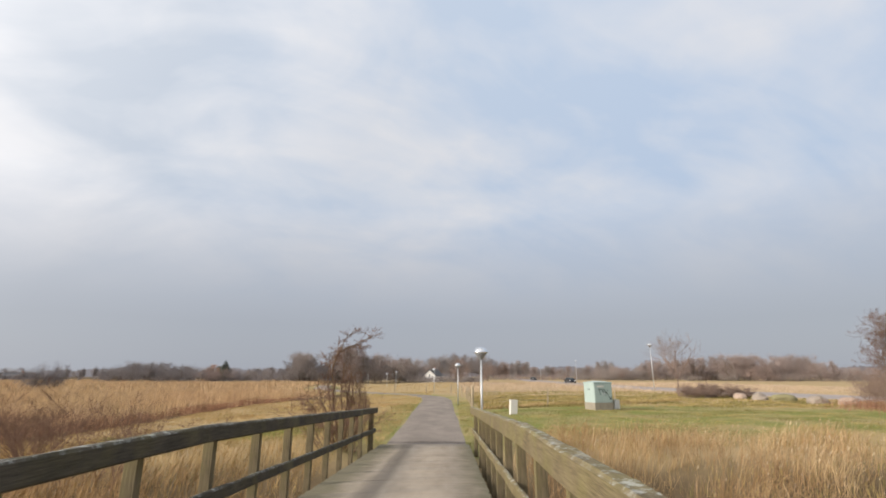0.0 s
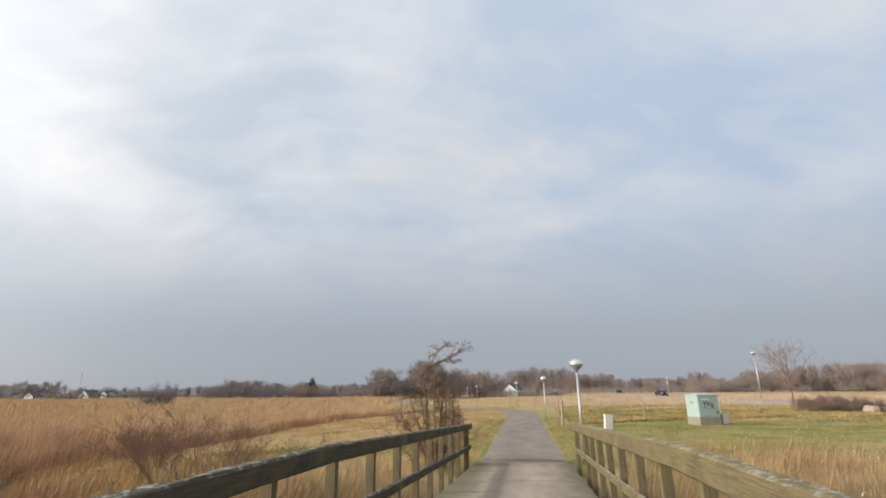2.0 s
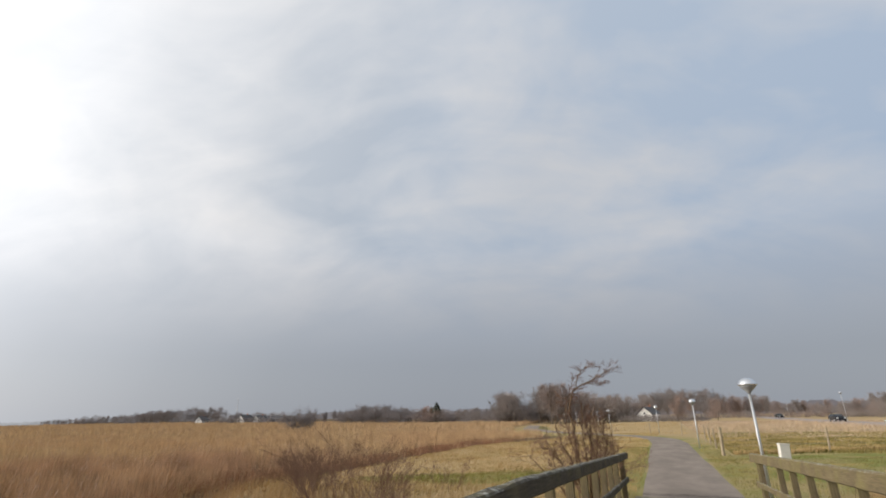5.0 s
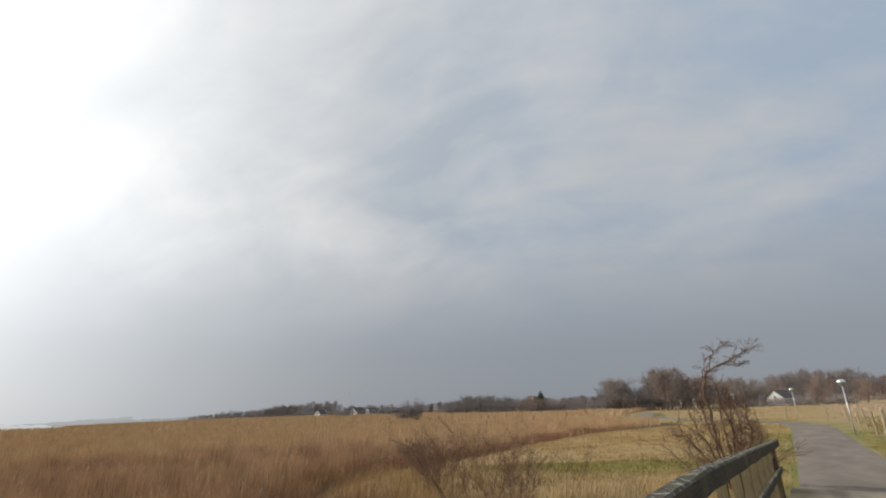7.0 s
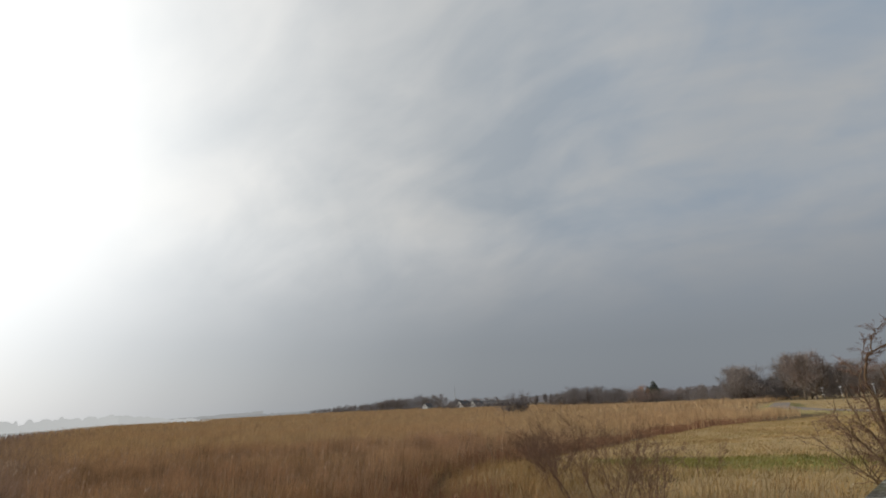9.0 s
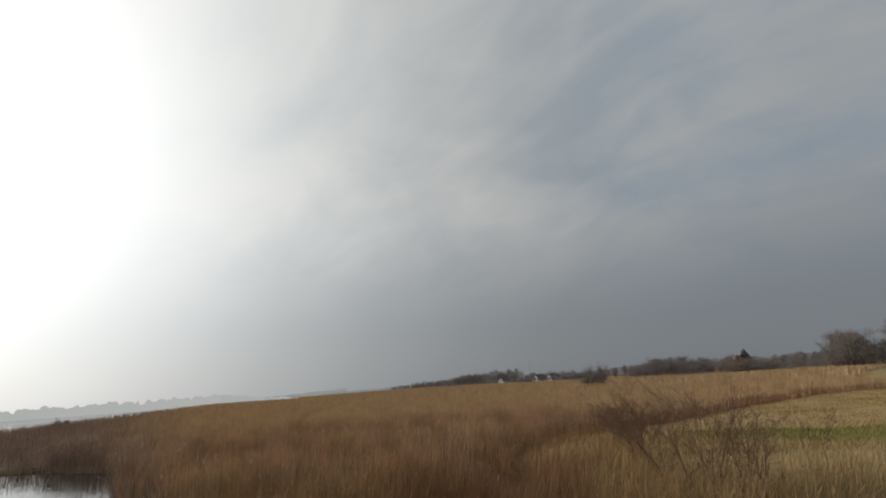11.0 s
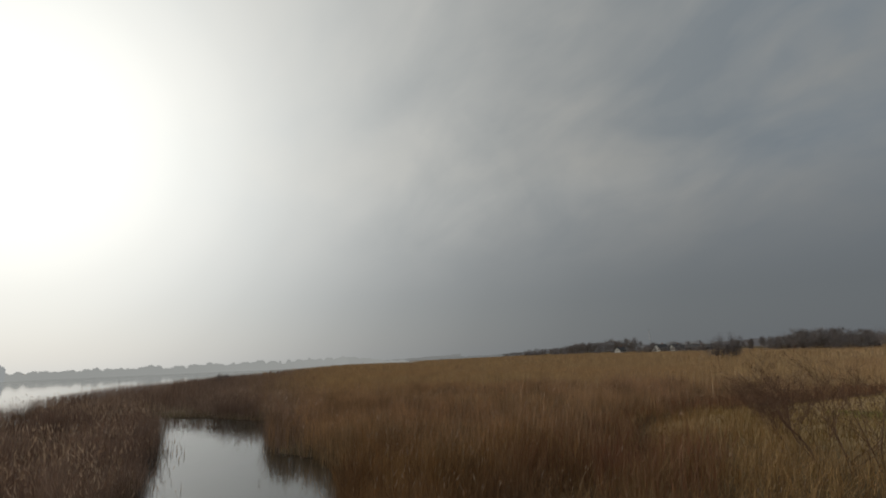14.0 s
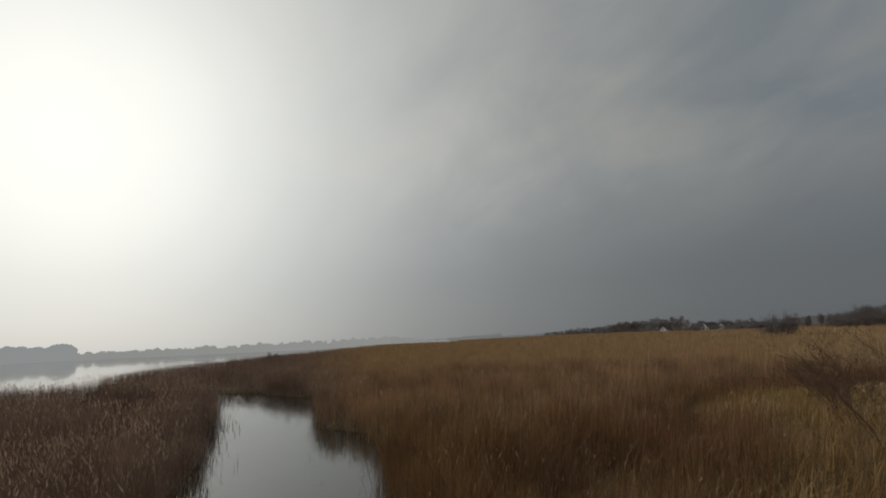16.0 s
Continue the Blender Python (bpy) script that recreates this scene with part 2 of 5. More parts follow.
# same timber twice: left railing darkened for its shaded face, right lightened as sunlit
MAT["rail_shaded"] = wood("shaded_weathered_rail", (0.032, 0.028, 0.023), (0.11, 0.095, 0.07), 0.25, 0.8)
MAT["rail"] = wood("sunlit_yellow_green_rail", (0.085, 0.066, 0.038), (0.23, 0.185, 0.105), 0.55, 0.75)
MAT["post"] = wood("mossy_post", (0.075, 0.06, 0.036), (0.225, 0.178, 0.105), 0.48, 0.0, along=2)


def plank_build(n):
    p = where(n)
    grain = n.noise(n.scaled(obj(n), (1.0, 14.0, 14.0)), 3.0, 5.0, 0.65)
    col = n.mix(grain, rgb(0.325, 0.272, 0.212), rgb(0.44, 0.372, 0.295))
    col = n.mix(n.math("MULTIPLY", each(n), 0.16), col, rgb(0.22, 0.18, 0.14))
    dirt = n.ramp(n.noise(n.scaled(p, (1.0, 0.25, 1.0)), 1.9, 5.0, 0.6), (0.42, 0.0), (0.7, 0.5))
    col = n.mix(dirt, col, rgb(0.17, 0.14, 0.105))
    # wheel tracks worn along the deck
    across = n.add("ShaderNodeSeparateXYZ", i_0=p).outputs[0]
    bend = n.math("ADD", across, n.math("MULTIPLY", n.math("SUBTRACT", n.noise(n.scaled(p, (0.4, 0.12, 1.0)), 2.0, 2.0), 0.5), 0.35))
    track = n.ramp(n.math("ABSOLUTE", n.math("ADD", bend, 0.5)), (0.10, 0.55), (0.24, 0.0))
    col = n.mix(track, col, rgb(0.14, 0.118, 0.092))
    side = n.math("ABSOLUTE", n.math("ADD", across, -0.12))
    edge = n.math("ADD", side, n.math("MULTIPLY", n.noise(p, 3.0, 4.0), 0.6))
    return n.mix(n.ramp(n.math("MULTIPLY", edge, 0.5), (0.52, 0.0), (0.78, 0.75)), col, rgb(0.13, 0.12, 0.07)), grain, 0.3


MAT["plank"] = material("dirty_grey_planks", plank_build, 0.9, spec=0.15)
MAT["oldpost"] = wood("grey_fence_wood", (0.25, 0.20, 0.14), (0.46, 0.38, 0.27), 0.15, 0.2, along=2)


def bark(name, dark, light, lichen=0.25):
    def build(n):
        p = obj(n)
        col = n.mix(n.noise(n.scaled(p, (6, 6, 1.2)), 3.0, 5.0), rgb(*dark), rgb(*light))
        return n.mix(n.math("MULTIPLY", each(n), 0.35), col, rgb(*[v * lichen * 3 for v in light]))
    return material(name, build, 0.9, spec=0.1)


MAT["bark"] = bark("grey_bark", (0.11, 0.088, 0.07), (0.24, 0.195, 0.16))
MAT["twig"] = bark("brown_twigs", (0.215, 0.182, 0.167), (0.325, 0.282, 0.26))
MAT["twig_red"] = bark("reddish_twigs", (0.225, 0.165, 0.142), (0.345, 0.265, 0.228))
# dark twigs of the far trees, lightened and cooled to imitate haze
MAT["twig_dark"] = bark("hazed_dark_twigs", (0.195, 0.172, 0.168), (0.30, 0.268, 0.260))
MAT["twig_orange"] = bark("russet_twigs", (0.30, 0.165, 0.10), (0.46, 0.27, 0.17))
MAT["twig_haze"] = bark("reddish_brown_wood_twigs", (0.218, 0.168, 0.150), (0.325, 0.265, 0.24))
# distance haze painted into the twigs: paler and greyer than the wood itself
MAT["twig_far_haze"] = bark("haze_grey_twigs", (0.26, 0.235, 0.23), (0.385, 0.35, 0.345))
MAT["hedge_twig"] = bark("hedge_twigs", (0.19, 0.135, 0.107), (0.33, 0.24, 0.195))
MAT["haw_twig"] = bark("hawthorn_twigs", (0.14, 0.086, 0.062), (0.28, 0.175, 0.13))
MAT["shrub_twig"] = bark("red_brown_shrub_twigs", (0.11, 0.066, 0.047), (0.23, 0.14, 0.098))
MAT["haw_bark"] = bark("hawthorn_bark", (0.10, 0.068, 0.045), (0.27, 0.182, 0.115))
MAT["needle"] = bark("dark_needles", (0.09, 0.10, 0.075), (0.16, 0.17, 0.125))


def plain(name, colour, rough=0.6, metal=0.0, vary=0.15, scale=6.0, spec=0.4):
    def build(n):
        dark = [v * (1 - vary) for v in colour]
        lit = [min(1, v * (1 + vary)) for v in colour]
        return n.mix(n.noise(obj(n), scale, 5.0, 0.65), rgb(*dark), rgb(*lit))
    return material(name, build, rough, metal, spec)


MAT["steel"] = plain("galvanised_steel", (0.55, 0.56, 0.57), 0.4, 0.7)
MAT["lamp_shell"] = plain("bright_lamp_shell", (0.75, 0.76, 0.77), 0.18, 0.9, 0.05)
MAT["lamp_glass"] = plain("grey_lamp_glass", (0.30, 0.31, 0.32), 0.25, 0.0, 0.1)


def kiosk_build(n):
    p = obj(n)
    col = n.mix(n.noise(p, 2.2, 5.0), rgb(0.30, 0.375, 0.357), rgb(0.39, 0.468, 0.445))
    return n.mix(n.ramp(n.noise(n.scaled(p, (9, 9, 1.0)), 3.0, 4.0), (0.55, 0.0), (0.75, 0.4)), col, rgb(0.30, 0.36, 0.30))


MAT["kiosk"] = material("pale_green_paint", kiosk_build, 0.55)
MAT["concrete"] = plain("mossy_concrete", (0.27, 0.24, 0.19), 0.9, 0.0, 0.35, 5.0, 0.2)
MAT["cabinet"] = plain("white_cabinet_paint", (0.60, 0.58, 0.54), 0.6, 0.0, 0.15)
MAT["ink"] = plain("black_spray_paint", (0.03, 0.035, 0.035), 0.6)
MAT["stone"] = plain("pale_boulder", (0.27, 0.225, 0.18), 0.9, 0.0, 0.45, 4.0, 0.2)
MAT["stone_pink"] = plain("pinkish_boulder", (0.34, 0.26, 0.205), 0.9, 0.0, 0.4, 4.0, 0.2)
MAT["stone_moss"] = plain("mossy_boulder", (0.22, 0.20, 0.11), 0.95, 0.0, 0.45, 3.0, 0.1)
MAT["white_wall"] = plain("white_render", (0.78, 0.77, 0.74), 0.8, 0.0, 0.06)
MAT["brick_wall"] = plain("brick_render", (0.30, 0.15, 0.10), 0.85, 0.0, 0.2)
MAT["roof"] = plain("dark_roof", (0.09, 0.085, 0.085), 0.7, 0.0, 0.25)
MAT["car_dark"] = plain("dark_car_paint", (0.03, 0.033, 0.04), 0.25, 0.3, 0.05)
MAT["car_glass"] = plain("car_glass", (0.05, 0.06, 0.07), 0.1, 0.0, 0.05)
MAT["car_light"] = plain("headlight_glass", (0.85, 0.85, 0.82), 0.15, 0.0, 0.05)
MAT["rubber"] = plain("tyre_rubber", (0.02, 0.02, 0.02), 0.9)
MAT["road"] = plain("grey_road_asphalt", (0.32, 0.285, 0.268), 0.95, 0.0, 0.12, 2.0, 0.03)
MAT["wire"] = plain("fence_wire", (0.30, 0.28, 0.26), 0.5, 0.6)


def water_build(n):
    p = n.scaled(where(n), (1.0, 1.0, 1.0))
    return rgb(0.03, 0.032, 0.026), n.noise(n.scaled(p, (1.0, 3.0, 1.0)), 1.6, 3.0), 0.05


MAT["water"] = material("still_water", water_build, 0.06, spec=0.5)

# ---- building helpers ----


def mesh(name, verts, faces, mats, slots=None, smooth=False):
    me = bpy.data.meshes.new(name)
    me.from_pydata([tuple(v) for v in verts], [], [tuple(f) for f in faces])
    for m in mats if isinstance(mats, (list, tuple)) else [mats]:
        me.materials.append(m)
    if slots is not None:
        me.polygons.foreach_set("material_index", np.asarray(slots, dtype=np.int32))
    if smooth:
        me.polygons.foreach_set("use_smooth", [True] * len(me.polygons))
    me.update()
    return me


def quick_mesh(name, verts, tris, mats, slots=None):
    """A mesh of triangles from arrays."""
    me = bpy.data.meshes.new(name)
    nv, nf = len(verts), len(tris)
    me.vertices.add(nv)
    me.vertices.foreach_set("co", np.asarray(verts, dtype=np.float32).ravel())
    me.loops.add(nf * 3)
    me.loops.foreach_set("vertex_index", np.asarray(tris, dtype=np.int32).ravel())
    me.polygons.add(nf)
    me.polygons.foreach_set("loop_start", np.arange(0, nf * 3, 3, dtype=np.int32))
    for m in mats:
        me.materials.append(m)
    if slots is not None:
        me.polygons.foreach_set("material_index", np.asarray(slots, dtype=np.int32))
    me.update(calc_edges=True)
    return me


def part(name, bm, mat, parent, label="", m=None, smooth=False):
    """Links a bmesh as one mesh object under a thing or a part."""
    me = bpy.data.meshes.new(name)
    bm.to_mesh(me)
    bm.free()
    if smooth:
        me.polygons.foreach_set("use_smooth", [True] * len(me.polygons))
    me.materials.append(mat)
    return part_of(name, me, parent, label, m)


def part_of(name, me, parent, label="", m=None):
    ob = new(name, me)
    ob.parent = parent
    if m is not None:
        ob.matrix_local = m
    if label:
        tagged(ob, label)
    return ob


def thing(name, label, category, m=None, group="", kind=""):
    ob = new(name)
    ob.empty_display_size = 0.2
    if m is not None:
        ob.matrix_world = m
    return tagged(ob, label, category, group, kind)


def box(size, at=(0, 0, 0), bevel=0.0, turn=None):
    bm = bmesh.new()
    bmesh.ops.create_cube(bm, size=1.0)
    bmesh.ops.scale(bm, vec=size, verts=bm.verts)
    if bevel:
        bmesh.ops.bevel(bm, geom=bm.edges[:], offset=bevel, segments=1, affect="EDGES")
    if turn is not None:
        bmesh.ops.transform(bm, matrix=turn, verts=bm.verts)
    bmesh.ops.translate(bm, vec=at, verts=bm.verts)
    return bm


def tube(r0, r1, h, n=12, at=(0, 0, 0)):
    bm = bmesh.new()
    bmesh.ops.create_cone(bm, cap_ends=True, segments=n, radius1=r0, radius2=r1, depth=h)
    bmesh.ops.translate(bm, vec=(at[0], at[1], at[2] + h / 2), verts=bm.verts)
    return bm


def lathe(profile, n=20):
    """A turned body from (radius, height) pairs."""
    bm = bmesh.new()
    rings = [[bm.verts.new((r * math.cos(2 * math.pi * k / n), r * math.sin(2 * math.pi * k / n), z)) for k in range(n)] for r, z in profile]
    for a, b in zip(rings, rings[1:]):
        for k in range(n):
            bm.faces.new((a[k], a[(k + 1) % n], b[(k + 1) % n], b[k]))
    bm.faces.new(rings[0][::-1])
    bm.faces.new(rings[-1])
    return bm


def smooth_step(a, b, v):
    t = np.clip((v - a) / (b - a), 0, 1)
    return t * t * (3 - 2 * t)


def line_distance(x, y, pts):
    """Distance to a line of points, and how far along it (in points)."""
    best = np.full(np.shape(x), 1e9)
    along = np.zeros(np.shape(x))
    for i, ((ax, ay), (bx, by)) in enumerate(zip(pts, pts[1:])):
        dx, dy = bx - ax, by - ay
        t = np.clip(((x - ax) * dx + (y - ay) * dy) / (dx * dx + dy * dy), 0, 1)
        d = np.hypot(x - ax - t * dx, y - ay - t * dy)
        along = np.where(d < best, i + t, along)
        best = np.minimum(best, d)
    return best, along


def wobble(x, y, s, seed=0):
    """Smooth unevenness in -1..1."""
    return (np.sin(x * s + 1.3 * seed) * np.cos(y * s * 0.83 + 2.1 * seed) + np.sin((x * 0.6 - y) * s * 1.7 + seed) * 0.5
            + np.cos((x + 0.7 * y) * s * 2.9 + 0.7 * seed) * 0.25) / 1.75


# ---- the plan ----
WATER = -1.40
CREEK = [(40, -6.5), (14, -4.6), (0, -4.5), (-11, -4.4), (-14, -4.3), (-17, -4.4), (-18.6, -5.25), (-23, -5.45), (-28, -5.7), (-32, -8.5), (-39, -17), (-52, -30), (-70, -48)]
CREEK_HALF = [1.6, 1.5, 1.5, 1.8, 2.15, 2.15, 1.65, 1.75, 2.2, 2.4, 2.4, 4.0, 8.0]
BIKE_PATH = [(0.0, 11.86), (0.0, 14), (-0.05, 20), (-0.25, 30), (-0.35, 40), (-0.7, 46), (-1.7, 50), (-4.2, 54.5), (-9, 60), (-15.5, 68), (-22, 82), (-28, 110)]
ROAD = [(60, -30), (51, 5), (43, 25), (37, 43), (33.5, 63), (31.5, 95), (31.5, 125), (35.5, 200), (45, 330), (62, 600)]
EYE_X, EYE_Y = -1.2, -4.2


def lake(x, y):
    """1 in the open water beyond the reeds."""
    az = np.degrees(np.arctan2(-(x - EYE_X), y - EYE_Y))
    az = np.where(az < -90, az + 360, az)
    r = np.hypot(x - EYE_X, y - EYE_Y)
    near = np.interp(az, [74, 77, 80, 84, 88, 91, 93.4, 99, 104.6, 108.6, 110.7, 120], [420, 320, 225, 165, 127, 106, 91, 71, 60, 50, 39, 40]) + 1.5 * wobble(x, y, 0.1, 2)
    return smooth_step(-3, 3, r - near) * smooth_step(74.0, 75.0, az) * smooth_step(290, 260, r) * smooth_step(200, 170, az)


def beyond_lake(x, y):
    """1 past the far shore and the far end of the reeds, where the land falls out of sight."""
    az = np.degrees(np.arctan2(-(x - EYE_X), y - EYE_Y))
    az = np.where(az < -90, az + 360, az)
    edge = np.interp(az, [61, 63, 70, 76], [420, 360, 290, 232])
    return smooth_step(0, 18, np.hypot(x - EYE_X, y - EYE_Y) - edge) * smooth_step(60.0, 62.0, az) * smooth_step(200, 170, az)


def creek(x, y):
    d, k = line_distance(x, y, CREEK)
    half = np.interp(k, range(len(CREEK_HALF)), CREEK_HALF) + 0.25 * wobble(x, y, 1.1, 4)
    return d - half


def reed_edge(y):
    """x where the reed bed begins, left of the meadow."""
    return np.interp(y, [-30, -2.5, 2, 5.4, 8.7, 14, 22, 30, 42, 48, 58, 70, 120, 300], [-2.6, -4.0, -8.5, -12.5, -15.8, -16.8, -16.6, -17.2, -17.0, -14.5, -11.5, -22, -36, -60])


def height(x, y):
    x, y = np.asarray(x, float), np.asarray(y, float)
    z = -0.55 - 0.35 * smooth_step(-3, -15, x) - 0.25 * smooth_step(-15, -19, x) + 0.12 * smooth_step(3, 8, x)
    z = z - 0.55 * smooth_step(10, 1, y) * smooth_step(60, 20, np.abs(x))
    z = z + 0.06 * wobble(x, y, 0.35, 1) + 0.03 * wobble(x, y, 1.3, 3)
    z = np.maximum(z, -1.22)
    pd, _ = line_distance(x, y, BIKE_PATH)
    z = np.where(y > 9.0, z + (-0.575 - z) * smooth_step(2.6, 1.45, pd), z)
    rd, _ = line_distance(x, y, ROAD)
    z = z + (-0.36 - z) * smooth_step(8.0, 4.7, rd)
    z = z - 1.0 * smooth_step(0.7, -0.8, creek(x, y)) * (z > -2)
    z = z + (-2.6 - z) * lake(x, y)
    z = z + (-16.0 - z) * beyond_lake(x, y)
    # a narrow ditch between the meadow and the reeds
    z = z - 0.4 * np.exp(-((x - reed_edge(y) - 0.5) / 0.45) ** 2) * smooth_step(2, 5, y) * smooth_step(26, 16, y)
    deck = np.where((np.abs(x) < 2.1) & (y < 11.9), -0.28 - 0.043 * np.clip(y, 0, 12), 9)
    return np.minimum(z, deck)


# ---- ground and water ----


def spread(lo, hi, centre, step, grow):
    out = [centre]
    for sign, end in ((-1, lo), (1, hi)):
        v, s = centre, step
        while abs(v - centre) < abs(end - centre):
            v += sign * s
            if abs(v - centre) > 45:
                s *= grow
            out.append(v)
    return np.array(sorted(out))


gx, gy = spread(-4200, 4200, 0.0, 0.45, 1.14), spread(-4200, 4200, 10.0, 0.45, 1.14)
GX, GY = np.meshgrid(gx, gy)
GZ = height(GX, GY)
nx, ny = len(gx), len(gy)
idx = np.arange(nx * ny).reshape(ny, nx)
quads = np.stack([idx[:-1, :-1], idx[:-1, 1:], idx[1:, 1:], idx[1:, :-1]], -1).reshape(-1, 4)
tris = np.concatenate([quads[:, [0, 1, 2]], quads[:, [0, 2, 3]]])
me = quick_mesh("ground", np.stack([GX, GY, GZ], -1).reshape(-1, 3), tris, [MAT["ground"]])
me.polygons.foreach_set("use_smooth", [True] * len(me.polygons))
pd, _ = line_distance(GX, GY, BIKE_PATH)
verge = smooth_step(4.5, 1.6, pd) * smooth_step(8, 11, GY) * 0.8
lawn = smooth_step(2.0, 3.2, GX) * smooth_step(12, 16, GY) * smooth_step(34, 30, GY + 0.35 * GX - 4)
green_patch = smooth_step(1.25, 0.7, np.hypot((GX + 7.5) / 5.2, (GY - 15.4) / 1.9))
for name, value in (("green", np.maximum(np.maximum(verge, lawn), green_patch)), ("pale", smooth_step(-0.2, 1.6, GX - reed_edge(GY)) * smooth_step(6, 10, GY))):
    a = me.attributes.new(name, "FLOAT", "POINT")
    a.data.foreach_set("value", value.astype(np.float32).ravel())
ground = tagged(new("ground", me), "marshy ground with dry grass and green turf", "ground", kind="structure")

fan = [(EYE_X, EYE_Y, WATER)] + [(EYE_X - 236 * math.sin(radians(a)), EYE_Y + 236 * math.cos(radians(a)), WATER) for a in range(76, 181, 4)]
east = [(60, -240, WATER), (60, 2, WATER), (EYE_X, 2, WATER)]
tagged(new("water", mesh("water", fan + east, [tuple(range(len(fan))), (0, len(fan) - 1, len(fan), len(fan) + 1, len(fan) + 2)], MAT["water"])), "still grey water of a creek and lake between reeds", "water", kind="structure")


def strip(name, line, half, lift, mat, label, category, fine=2):
    """A road or path laid along a line of points, with a thin edge."""
    pts = []
    for (ax, ay), (bx, by) in zip(line, line[1:]):
        n = max(2, int(math.hypot(bx - ax, by - ay) / fine))
        pts += [(ax + (bx - ax) * k / n, ay + (by - ay) * k / n) for k in range(n)]
    pts.append(line[-1])
    P = np.array(pts)
    for _ in range(4):
        P[1:-1] = (P[:-2] + 2 * P[1:-1] + P[2:]) / 4
    D = np.gradient(P, axis=0)
    D /= np.linalg.norm(D, axis=1)[:, None]
    N = np.stack([D[:, 1], -D[:, 0]], 1)
    verts, faces = [], []
    for k, (p, q) in enumerate(zip(P, N)):
        for s, dz in ((-1, -0.08), (-1, 0), (-0.5, 0.012), (0, 0.018), (0.5, 0.012), (1, 0), (1, -0.08)):
            w = half + 0.02 * math.sin(k * 0.7 + s) + 0.02 * math.sin(k * 0.23 + 2 * s)
            verts.append((p[0] + q[0] * s * w, p[1] + q[1] * s * w, lift + dz))
        if k:
            a, b = 7 * (k - 1), 7 * k
            faces += [(a + i, a + i + 1, b + i + 1, b + i) for i in range(6)]
    return tagged(new(name, mesh(name, verts, faces, mat, smooth=False)), label, category, kind="structure")


strip("bike_path", BIKE_PATH, 1.3, -0.568, MAT["asphalt"], "worn grey asphalt bicycle path leading away from the bridge", "path", 1)
strip("road", ROAD, 4.4, -0.30, MAT["road"], "grey asphalt road beyond the grass", "road", 3)

# ---- the bridge ----


DECK_Y = [-26.0, -14.0, -6.1, 0.0, 12.0]
DECK_Z = [-0.62, -0.06, 0.085, 0.0, -0.558]


def deck_z(y):
    """Height of the gently arched deck."""
    return float(np.interp(y, DECK_Y, DECK_Z))


def deck_tilt(y):
    return math.degrees(math.atan((deck_z(y + 0.01) - deck_z(y - 0.01)) / 0.02))


bridge = thing("footbridge", "weathered timber footbridge with plank deck over a creek", "bridge", kind="structure")
beam_bm = bmesh.new()
for x in (-1.1, 0.0, 1.1):
    for y0, y1 in ((-26, -14), (-14, -6.1), (-6.1, 0), (0, 11.9)):
        L = y1 - y0
        b = box((0.18, L, 0.3), turn=Matrix.Rotation(math.atan2(deck_z(y1) - deck_z(y0), L), 4, "X"))
        bmesh.ops.translate(b, vec=(x, (y0 + y1) / 2, (deck_z(y0) + deck_z(y1)) / 2 - 0.235), verts=b.verts)
        tmp = bpy.data.meshes.new("tmp")
        b.to_mesh(tmp)
        b.free()
        beam_bm.from_mesh(tmp)
        bpy.data.meshes.remove(tmp)
part("beams", beam_bm, MAT["post"], bridge)

PIECES = []     # deck planks, laid at the end of the file


